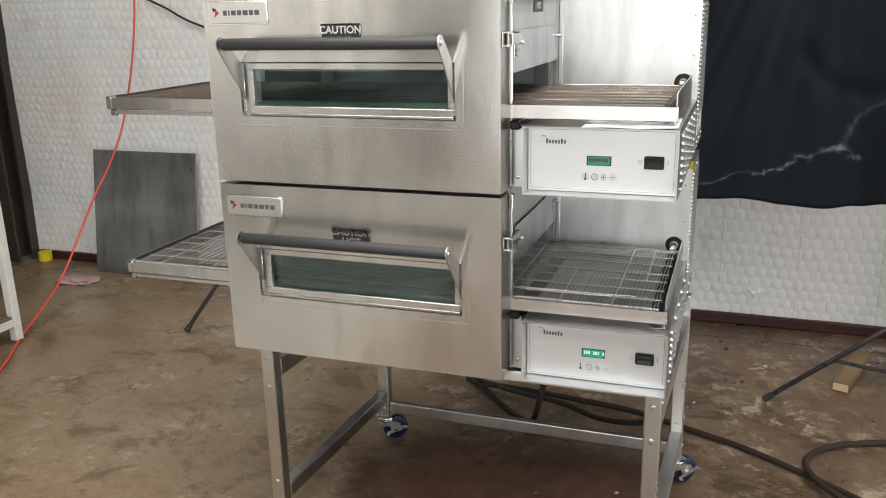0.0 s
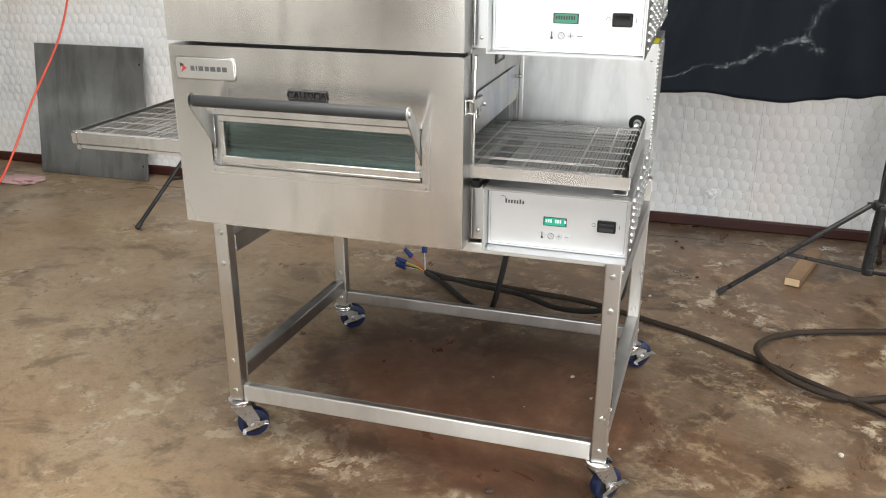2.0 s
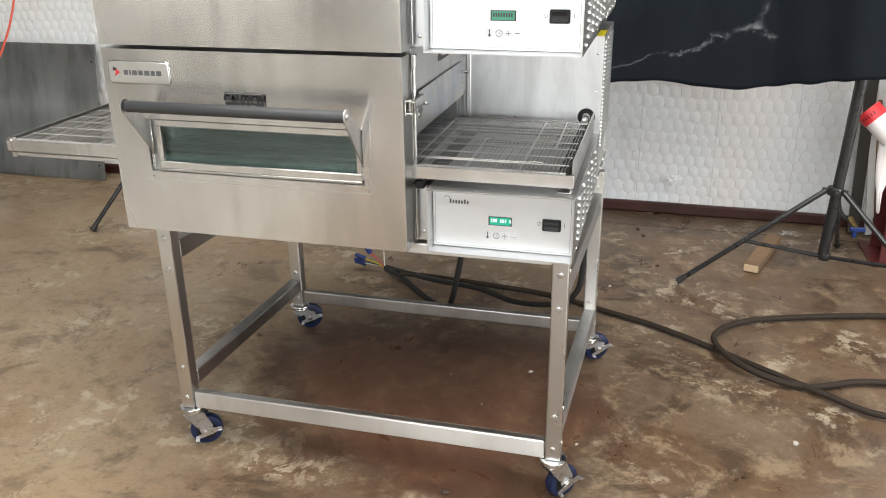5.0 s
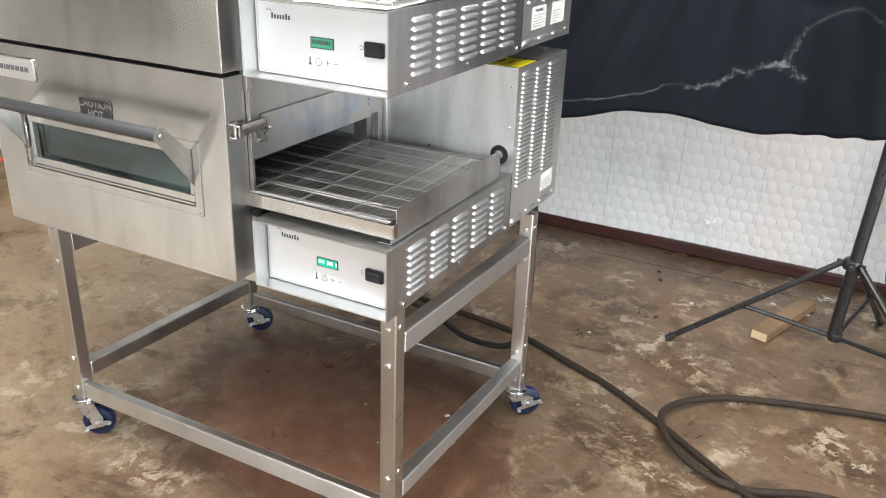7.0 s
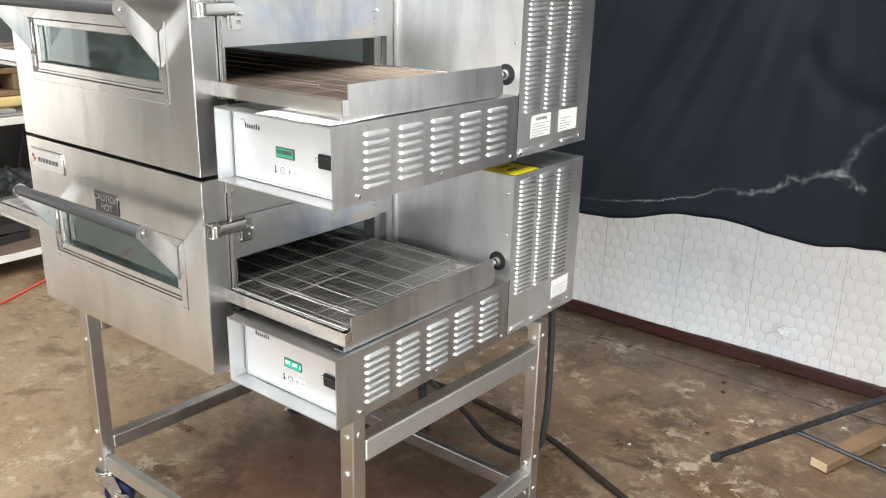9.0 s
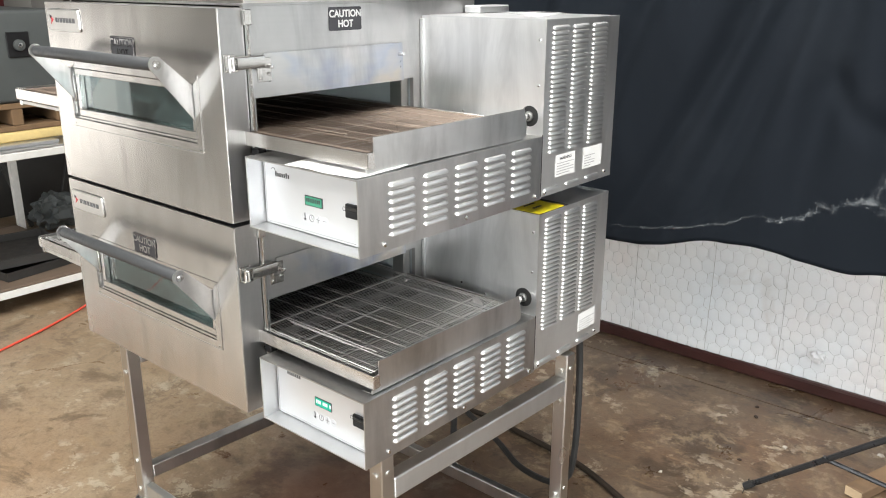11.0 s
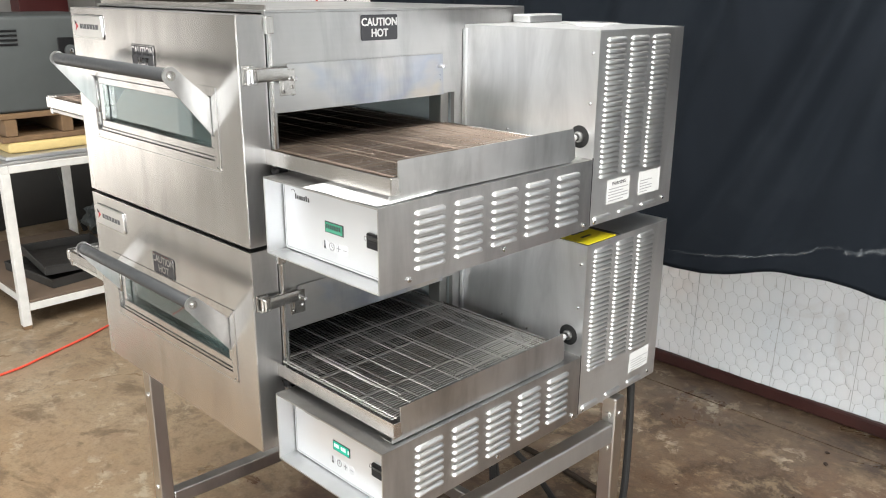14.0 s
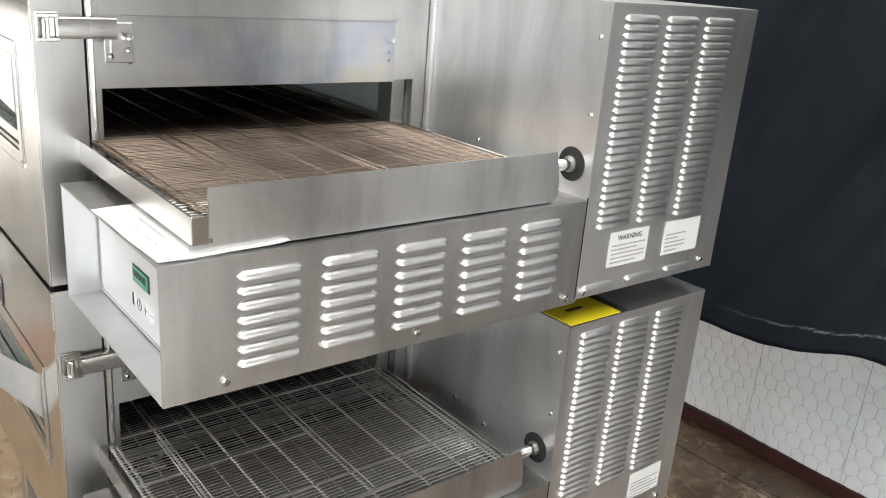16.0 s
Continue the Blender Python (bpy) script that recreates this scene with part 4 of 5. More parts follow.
    part("overlay_line", tube([(p[0], 0.0552, p[1]) for p in rim + rim[:1]], 0.0004, 4), INK, cb)
    part("display_window", box((0.194, 0.0542, 0.072), (0.252, 0.0554, 0.095)), INK, cb)
    part("display", box((0.197, 0.0532, 0.074), (0.249, 0.0544, 0.093)), LCD_DIM if used else LCD_LIT, cb, "dim green display" if used else "lit green display")
    for k in range(8 if used else 9):
        x = 0.2 + 0.0058 * k
        if not used and k in (3, 7):
            continue
        part("display_bar", box((x, 0.0527, 0.081), (x + 0.0036, 0.0533, 0.0895)), INK if used else LCD_TEXT, cb)
    # rocker switch
    sw = part("rocker_switch", prism(rounded(0.327, 0.069, 0.372, 0.099, 0.003), "y", 0.0490, 0.0554, 0.001), BLACK, cb, "black rocker switch")
    part("rocker", prism([(0.046, 0.073), (0.05, 0.084), (0.0445, 0.095), (0.052, 0.095), (0.052, 0.073)], "x", 0.333, 0.366), BLACK, sw)
    part("switch_mark", ring_of((0.318, 0.0550, 0.085), (0, 1, 0), 0.0046, 0.0038, 0.0006), INK, cb)
    part("switch_mark", box((0.3795, 0.0546, 0.079), (0.3807, 0.0554, 0.09)), INK, cb)
    # button marks: thermometer, clock, plus, minus
    bz = 0.045
    for x in (0.192, 0.214, 0.235, 0.256):
        part("button", disc((x, 0.0551, bz), (0, 1, 0), 0.0098, 0.0006, 20), BUTTON, cb, "round white button")
    t = tube([(0.192, 0.0544, bz - 0.003), (0.192, 0.0544, bz + 0.009)], 0.0013, 6)
    disc((0.192, 0.0544, bz - 0.005), (0, 1, 0), 0.003, 0.0008, 12, 0, t)
    part("button_mark", t, INK, cb)
    t = ring_of((0.214, 0.0544, bz), (0, 1, 0), 0.0078, 0.0068, 0.0006)
    tube([(0.214, 0.0544, bz + 0.005), (0.214, 0.0544, bz), (0.217, 0.0544, bz - 0.002)], 0.0005, 4, t)
    part("button_mark", t, INK, cb)
    t = box((0.229, 0.0546, bz - 0.0006), (0.241, 0.0554, bz + 0.0006))
    box((0.2344, 0.0542, bz - 0.006), (0.2356, 0.0546, bz + 0.006), 0, t)
    part("button_mark", t, INK, cb)
    part("button_mark", box((0.25, 0.0546, bz - 0.0006), (0.262, 0.0554, bz + 0.0006)), INK, cb)
    # maker's word as plain bars, with a swoosh
    part("maker_mark", tube([(0.083, 0.0550, 0.137), (0.088, 0.0550, 0.14), (0.094, 0.0550, 0.1385), (0.0965, 0.0550, 0.135)], 0.0007, 5), BADGE_INK, cb)
    for k in range(7):
        x = 0.096 + 0.0072 * k
        part("maker_bar", box((x, 0.0546, 0.1215), (x + 0.0044, 0.0554, 0.13 + (0.003 if k in (0, 5) else 0))), BADGE_INK, cb)
    for k in range(5):
        for j in range(7):
            louvre(cb, 0.138 + 0.1062 * k, 0.036 + 0.0176 * j, 0.081, 0.0108, 0.0068)
    for y, z in ((0.083, 0.018), (0.35, 0.02), (0.628, 0.016)):
        screw(cb, (BOX_X + 0.002, y, z), (1, 0, 0), 0.0055)
    # mounting channel between the door and the control box
    bm = box((0.001, 0.085, 0.006), (0.006, 0.15, 0.17))
    box((0.006, 0.085, 0.006), (0.03, 0.09, 0.17), 0, bm)
    box((0.026, 0.09, 0.006), (0.03, 0.12, 0.17), 0, bm)
    ch = part("mounting_channel", bm, GALV, th, "", False)
    part("catch_block", box((0.004, 0.06, 0.15), (0.03, 0.105, 0.172), 0.004), BLACK, th)
    part("catch_plate", box((0.008, 0.1, 0.171), (0.052, 0.14, 0.176), 0.001), CHROME, th)
    screw(ch, (0.02, 0.083, 0.03), (0, 1, 0), 0.005)

    # motor housing at the back
    z1 = 0.446
    bm = box((0.001, BOX_Y0, 0.006), (BOX_X, BOX_Y0 + 0.003, z1))
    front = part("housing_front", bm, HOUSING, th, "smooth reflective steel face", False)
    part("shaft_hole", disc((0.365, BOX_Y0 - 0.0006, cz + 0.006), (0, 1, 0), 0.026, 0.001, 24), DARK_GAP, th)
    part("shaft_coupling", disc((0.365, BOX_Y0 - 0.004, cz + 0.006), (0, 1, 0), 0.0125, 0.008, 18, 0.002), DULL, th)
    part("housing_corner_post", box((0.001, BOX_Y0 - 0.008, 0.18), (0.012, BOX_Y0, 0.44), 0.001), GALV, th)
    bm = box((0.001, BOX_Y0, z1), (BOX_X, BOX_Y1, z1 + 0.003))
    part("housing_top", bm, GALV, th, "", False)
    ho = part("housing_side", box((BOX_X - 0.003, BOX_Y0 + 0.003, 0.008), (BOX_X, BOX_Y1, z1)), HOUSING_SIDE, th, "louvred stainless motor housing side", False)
    part("housing_back", box((0.001, BOX_Y1 - 0.003, 0.008), (BOX_X - 0.003, BOX_Y1, z1)), STEEL_D, th, "", False)
    part("housing_bottom", box((0.001, BOX_Y0 + 0.003, 0.008), (BOX_X - 0.003, BOX_Y1 - 0.003, 0.011)), STEEL_D, th, "", False)
    part("seam", box((BOX_X - 0.001, BOX_Y0 - 0.001, 0.01), (BOX_X + 0.0006, BOX_Y0 + 0.001, 0.17)), DARK_GAP, th)
    for k in range(3):
        for j in range(27):
            louvre(ho, 0.717 + 0.0935 * k, 0.122 + 0.0118 * j, 0.076, 0.0112, 0.0062)
        louvre(ho, 0.7 + 0.1 * k, 0.024, 0.07, 0.009, 0.006)
    for y, z in ((0.668, 0.018), (0.965, 0.026)):
        screw(ho, (BOX_X + 0.002, y, z), (1, 0, 0), 0.005)
    for x, z in ((0.39, 0.4), (0.39, 0.29), (0.392, 0.15), (0.15, 0.205), (0.235, 0.19)):
        screw(front, (x, BOX_Y0 - 0.001, z), (0, 1, 0), 0.0035)
    labels = [(0.715, 0.808), (0.85, 0.945)] if used else [(0.872, 0.962)]
    for k, (y0, y1) in enumerate(labels):
        z0, zz = (0.05, 0.108) if used else (0.05, 0.106)
        la = part("rating_label", box((BOX_X + 0.0006, y0, z0), (BOX_X + 0.0016, y1, zz)), PAPER, ho, "small white printed notice")
        if used and k == 0:
            lettering("warning_word", "WARNING", 0.012, Matrix.Translation((BOX_X + 0.002, (y0 + y1) / 2, zz - 0.011)) @ SIDE, BADGE_INK, la, "", 0.0)
        for j in range(5):
            e = y1 - 0.006 - (0.02 if j in (1, 4) else 0.0) - (0.03 if k else 0)
            part("print_bar", box((BOX_X + 0.0016, y0 + 0.006, zz - 0.024 - 0.007 * j), (BOX_X + 0.002, e, zz - 0.022 - 0.007 * j)), LABEL_INK, la)
    return th


lower = oven(BASE, False, "lower stainless conveyor oven with lit display, on a wheeled stand", 0.0)
upper = oven(BASE + PITCH, True, "upper stainless conveyor oven with browned belt, on the lower oven", 0.012)

# near-black sheet put in as the shade of the gap between the two ovens
tagged(part("stacking_spacer", box((DOOR_L + 0.01, 0.012, BASE + 0.4905), (-0.004, 0.86, BASE + 0.4915)), DARK_GAP), "dark sheet standing for the shaded gap between the two stacked ovens", "spacer")

# yellow notice on the lower motor housing
st = empty("warning_sticker", (0, 0, BASE + 0.4495), "yellow warning notice with black border on the lower oven housing", "sticker")
part("border", box((0.283, 0.654, 0), (0.405, 0.792, 0.0012)), INK, st)
part("face", box((0.296, 0.6545, 0.0012), (0.4045, 0.772, 0.0022)), YELLOW, st)
for k in range(3):
    part("print_bar", box((0.295 + 0.03 * k, 0.69, 0.0022), (0.303 + 0.03 * k, 0.752 - 0.012 * k, 0.0026)), INK, st)

# sheet of paper on the upper control box
bm = bmesh.new()
g = [[bm.verts.new((0.188 + 0.212 * i / 10, 0.01 + 0.15 * j / 8 + 0.004 * i / 10, 0.0012 + 0.0015 * max(0, (i - 7) / 3) ** 2 + 0.0018 * abs(math.sin(i * 0.55 + 0.4 * j)) + 0.0025 * max(0, (j - 6) / 2) ** 2 * (i / 10))) for j in range(9)] for i in range(11)]
for i in range(10):
    for j in range(8):
        bm.faces.new((g[i][j], g[i + 1][j], g[i + 1][j + 1], g[i][j + 1]))
pap = part("paper", bm, PAPER)
pap.location, pap.rotation_euler = (0, 0, BASE + PITCH + 0.167), (0, 0, 0)
so = pap.modifiers.new("thick", "SOLIDIFY")
so.thickness = 0.002
for k in range(6):
    part("print_bar", box((0.225 + 0.012 * (k % 2), 0.03 + 0.016 * k, 0.0052), (0.35 - 0.02 * (k % 3), 0.034 + 0.016 * k, 0.0056)), FAINT_INK, pap)
tagged(pap, "loose white printed sheet lying on the upper control box", "paper")

# small parts bag and junction box on top of the upper oven
TOP = BASE + PITCH
jb = part("junction_box", box((0.003, 0.83, TOP + 0.4495), (0.06, 0.97, TOP + 0.47), 0.003), GALV)
tagged(jb, "small galvanised junction box on top of the oven housing", "junction box")
for k, (x, y, s) in enumerate(((0.26, 0.82, 0.07), (0.33, 0.72, 0.035))):
    bm = bmesh.new()
    bmesh.ops.create_icosphere(bm, subdivisions=3, radius=1)
    for v in bm.verts:
        d = 1 + 0.35 * noise.noise(v.co * 2.2 + Vector((k * 3, 0, 0)))
        v.co = Vector((v.co.x * s * d, v.co.y * s * 0.8 * d, max(-0.9, v.co.z) * 0.005 * d))
    ob = part("plastic_bag", bm, FILM)
    ob.location = (x, y, TOP + 0.455)
    tagged(ob, "crumpled clear plastic bag on the oven housing", "bag", "plastic bags")

# ---- wheeled stand ----
stand = empty("oven_stand", (0, 0, 0), "brushed stainless open stand on four blue castors under the ovens", "stand")
LEG = 0.042
LEGS = {"fl": (-0.736, 0.091), "fr": (0.374, 0.091), "bl": (-0.7, 0.825), "br": (0.398, 0.825)}


def beam(a, c0, z0, z1, width, bevel=0.004, seg=2):
    """A bevelled tube between two legs."""
    p, q = Vector((*LEGS[a], 0)), Vector((*LEGS[c0], 0))
    d = q - p
    bm = box((LEG / 2 + 0.001, -width / 2, z0), (d.length - LEG / 2 - 0.001, width / 2, z1), bevel, None, seg)
    bmesh.ops.transform(bm, matrix=Matrix.Translation(p) @ Matrix.Rotation(math.atan2(d.y, d.x), 4, "Z"), verts=bm.verts[:])
    return bm


for x, y in LEGS.values():
    part("leg", box((x - LEG / 2, y - LEG / 2, 0.1), (x + LEG / 2, y + LEG / 2, BASE - 0.001), 0.003), STEEL_V, stand, "square stainless leg")
for a, c0 in (("fl", "fr"), ("bl", "br")):
    part("cross_rail", beam(a, c0, 0.1 if a == "fl" else 0.116, 0.155 if a == "fl" else 0.162, LEG - 0.014), RAIL_LIT if a == "fl" else RAIL_SHADED, stand, "stainless cross rail", False)
    part("top_rail", beam(a, c0, BASE - 0.03, BASE - 0.001, LEG - 0.006), RAIL_LIT, stand, "", False)
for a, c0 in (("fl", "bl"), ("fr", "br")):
    part("side_rail", beam(a, c0, 0.165, 0.212, LEG - 0.002), RAIL_SHADED if a == "fl" else RAIL_OUT, stand, "stainless side rail", False)
    part("side_rail", beam(a, c0, 0.58, 0.635, LEG - 0.002), RAIL_SHADED if a == "fl" else RAIL_OUT, stand, "stainless side rail", False)
for a, (x, y) in LEGS.items():
    for z in (0.137, 0.24, 0.559, 0.655):
        part("bolt", disc((x, y - LEG / 2 - 0.002, z), (0, 1, 0), 0.0085, 0.006, 14, 0.002), STEEL_V, stand)
    e = LEG / 2 + 0.0012
    for z in (0.15, 0.26, 0.66):
        part("bolt", disc((x + (e if a[1] == "r" else -e), y, z), (1, 0, 0), 0.0075, 0.0036, 14, 0.0012), STEEL_V, stand)


def castor(cx, cy, turn, side=-1):
    """Braked swivel castor; the wheel trails along the turned x axis."""
    c0 = empty("castor", (cx, cy, 0), "", "")
    c0.rotation_euler = (0, 0, radians(turn))
    c0.parent = stand
    r, trail = 0.05, 0.034
    a = r + floor_z(cx + trail * math.cos(radians(turn)), cy + trail * math.sin(radians(turn)))
    bm = disc((0, 0, 0.094), (0, 0, 1), 0.038, 0.01, 24, 0.003)
    disc((0, 0, 0.0845), (0, 0, 1), 0.033, 0.009, 24, 0.003, bm)
    part("swivel", bm, CHROME, c0, "bright zinc swivel")
    bm = bmesh.new()
    for s0 in (-1, 1):
        prism([(-0.028, 0.08), (0.032, 0.08), (trail + 0.02, a + 0.02), (trail + 0.019, a - 0.012), (trail - 0.014, a - 0.014), (trail - 0.022, a + 0.012), (-0.016, 0.06)], "y", s0 * 0.023 - 0.0015, s0 * 0.023 + 0.0015, 0, bm)
    box((-0.028, -0.0215, 0.077), (0.032, 0.0215, 0.08), 0, bm)
    part("fork", bm, ZINC, c0, "", False)
    part("tyre", disc((trail, 0, a), (0, 1, 0), r - 0.0008, 0.031, 36, 0.008), TYRE, c0, "blue polyurethane tyre")
    part("hub", disc((trail, 0, a), (0, 1, 0), 0.033, 0.034, 24, 0.002), BLACK, c0)
    part("axle", disc((trail, 0, a), (0, 1, 0), 0.0095, 0.064, 6, 0.001), CHROME, c0)
    lo, hi = sorted((side * 0.0305, side * 0.0275))
    bm = prism([(trail - 0.012, a - 0.002), (trail - 0.034, a - 0.012), (trail - 0.034, a - 0.022), (trail - 0.004, a - 0.014), (trail + 0.014, a - 0.008), (trail + 0.046, a + 0.004), (trail + 0.044, a + 0.014), (trail + 0.014, a + 0.012), (trail, a + 0.016)], "y", lo, hi)
    lo, hi = sorted((side * 0.044, side * 0.0305))
    box((trail + 0.034, lo, a + 0.008), (trail + 0.047, hi, a + 0.011), 0.0008, bm)
    box((trail - 0.035, lo, a - 0.02), (trail - 0.024, hi, a - 0.017), 0.0008, bm)
    part("brake_pedal", bm, ZINC, c0)


for a, turn, side in (("fl", 30, -1), ("fr", 48, -1), ("bl", 25, -1), ("br", 40, -1)):
    castor(*LEGS[a], turn, side)

# ---- black backdrop on two stands ----
CURT_Y = 1.8
HEM = [(-1.75, 0.78), (-0.6, 0.75), (-0.08, 0.735), (0.1, 0.745), (0.43, 0.81), (0.55, 0.82), (0.72, 0.801), (0.87, 0.796), (1.0, 0.813), (1.11, 0.846), (1.22, 0.882), (1.29, 0.898), (1.4, 0.905)]


def hem(x):
    for (a, za), (c0, zc) in zip(HEM, HEM[1:]):
        if x <= c0:
            s = (x - a) / (c0 - a)
            s = s * s * (3 - 2 * s)
            return za + (zc - za) * s
    return HEM[-1][1]


def curtain_y(x, z):
    """Folds that fan out from gathers on the bar; the cloth swings forward round the post at its end."""
    up = max(0.0, z - 0.75)
    f = 0.0
    for top, foot, w, depth in ((0.62, -0.05, 0.05, 0.05), (0.7, 0.16, 0.045, 0.045), (0.74, 0.3, 0.05, 0.05), (0.8, 0.63, 0.075, 0.06), (0.9, 1.0, 0.06, 0.035), (1.0, 1.22, 0.05, 0.04), (0.2, -0.35, 0.06, 0.05), (-0.3, -0.7, 0.07, 0.05), (-0.8, -1.0, 0.06, 0.05), (-1.2, -1.3, 0.06, 0.05)):
        c0 = foot + (top - foot) * (up / 1.35) ** 0.8
        f += depth * math.exp(-(((x - c0) / w) ** 2)) * (0.25 + 0.75 * ease(up / 0.7))
    swag = math.hypot((x - 1.0) / 0.26, (z - 1.52) / 0.26)
    f += 0.02 * math.exp(-(((swag - 1.0) / 0.16) ** 2)) * ease((1.52 - z) / 0.12)
    bend = 0.255 * ease((x - 0.98) / 0.3)
    return CURT_Y + f - bend + 0.024 * noise.noise(Vector((x * 2.3, z * 0.8, 1.7))) + 0.01 * noise.noise(Vector((x * 6, z * 2.2, 5.1))) + 0.004 * noise.noise(Vector((x * 17 + z * 3, z * 5.0, 9.1)))


bm = bmesh.new()
NX, NZ, CX0, CX1, CZ1 = 240, 80, -1.72, 1.37, 2.12
g = []
for i in range(NX + 1):
    x = CX0 + (CX1 - CX0) * i / NX
    z0 = hem(x)
    g.append([bm.verts.new((x, curtain_y(x, z0 + (CZ1 - z0) * j / NZ), z0 + (CZ1 - z0) * j / NZ)) for j in range(NZ + 1)])
for i in range(NX):
    for j in range(NZ):
        bm.faces.new((g[i][j], g[i + 1][j], g[i + 1][j + 1], g[i][j + 1]))
curtain = part("backdrop_curtain", bm, CLOTH)
curtain.modifiers.new("thick", "SOLIDIFY").thickness = 0.003
tagged(curtain, "black cotton backdrop curtain with a chalky white streak", "curtain")
MARK = [(-0.1, 0.8), (0.033, 0.808), (0.217, 0.833), (0.416, 0.878), (0.513, 0.925), (0.568, 0.936), (0.624, 0.932), (0.683, 0.947), (0.748, 0.986), (0.76, 1.015), (0.803, 1.005), (0.832, 1.033), (0.907, 1.052), (0.95, 1.03), (1.0, 1.008)]
ARC = [(0.918, 1.04), (0.93, 1.084), (0.962, 1.16), (1.006, 1.208), (1.067, 1.245), (1.133, 1.264), (1.192, 1.242), (1.255, 1.225), (1.287, 1.181)]
CHALK, n, l, b = material("chalky_white_residue")
uv = n.new("ShaderNodeUVMap")
uv.uv_map = "along"
across = n.new("ShaderNodeSeparateXYZ")
l.new(uv.outputs[0], across.inputs[0])
bent = noise_node(n, l, coords(n, l, (38, 38, 38)), 1.0, 5, 0.66, 0.9)
off = n.new("ShaderNodeMath")
off.operation = "MULTIPLY_ADD"
off.inputs[1].default_value, off.inputs[2].default_value = 3.2, -1.6
l.new(bent, off.inputs[0])
dist = n.new("ShaderNodeMath")
dist.operation = "SUBTRACT"
l.new(across.outputs[1], dist.inputs[0]), l.new(off.outputs[0], dist.inputs[1])
away = n.new("ShaderNodeMath")
away.operation = "ABSOLUTE"
l.new(dist.outputs[0], away.inputs[0])
crest = ramp(n, l, away.outputs[0], [(0.0, grey(1.0)), (0.07, grey(0.55)), (0.2, grey(0.16)), (0.5, grey(0.0))])
flecks = noise_node(n, l, coords(n, l, (70, 70, 70)), 1.0, 4, 0.7)
gaps = noise_node(n, l, coords(n, l, (9, 9, 9)), 1.0, 3, 0.6)
edge = n.new("ShaderNodeMath")
edge.operation = "ABSOLUTE"
l.new(across.outputs[1], edge.inputs[0])
veil = mix(n, l, 1.0, crest, ramp(n, l, flecks, [(0.32, grey(0.15)), (0.6, grey(1.0))]), "MULTIPLY")
veil = mix(n, l, 1.0, veil, ramp(n, l, gaps, [(0.3, grey(0.25)), (0.55, grey(1.0))]), "MULTIPLY")
veil = mix(n, l, 1.0, veil, ramp(n, l, edge.outputs[0], [(0.7, grey(1.0)), (1.0, grey(0.0))]), "MULTIPLY")
veil = mix(n, l, 1.0, veil, across.outputs[0], "MULTIPLY")
l.new(veil, b.inputs["Alpha"])
b.inputs["Base Color"].default_value, b.inputs["Roughness"].default_value = (0.36, 0.39, 0.41, 1), 0.9


def streak(name, path, widths, strength):
    """A chalky deposit that clings to the cloth along a path, feathered to both sides."""
    me = bpy.data.meshes.new(name)
    pts = [Vector((p[0], 0, p[1])) for p in path]
    line = spline(pts, 14)
    vs, uvs, fs = [], [], []
    for i, p in enumerate(line):
        a, c0 = line[max(0, i - 1)], line[min(len(line) - 1, i + 1)]
        d = (c0 - a).normalized()
        s = i / (len(line) - 1) * (len(path) - 1)
        k = min(int(s), len(path) - 2)
        h = widths[k] + (widths[k + 1] - widths[k]) * (s - k)
        q = strength[k] + (strength[k + 1] - strength[k]) * (s - k)
        for j in range(7):
            v = -1 + j / 3
            x, z = p.x - d.z * h * v, p.z + d.x * h * v
            vs.append((x, curtain_y(x, z) - 0.0042, z))
            uvs.append((q, v))
    for i in range(len(line) - 1):
        fs += [(7 * i + j, 7 * i + j + 1, 7 * i + j + 8, 7 * i + j + 7) for j in range(6)]
    me.from_pydata(vs, [], fs)
    layer = me.uv_layers.new(name="along")
    for loop in me.loops:
        layer.data[loop.index].uv = uvs[loop.vertex_index]
    me.materials.append(CHALK)
    ob = new(name, me)
    ob.parent = curtain
    return tagged(ob, "chalky white streak on black cloth")


streak("chalk_streak", MARK, (0.01, 0.01, 0.012, 0.012, 0.012, 0.016, 0.02, 0.026, 0.026, 0.026, 0.026, 0.026, 0.03, 0.034, 0.02), (0.0, 0.2, 0.45, 0.7, 0.55, 0.75, 0.7, 0.65, 0.6, 0.6, 0.5, 0.6, 0.65, 0.75, 0.6))
streak("chalk_streak", ARC, (0.03, 0.03, 0.028, 0.022, 0.016, 0.014, 0.014, 0.014, 0.01), (0.45, 0.36, 0.26, 0.2, 0.2, 0.18, 0.2, 0.2, 0.0))


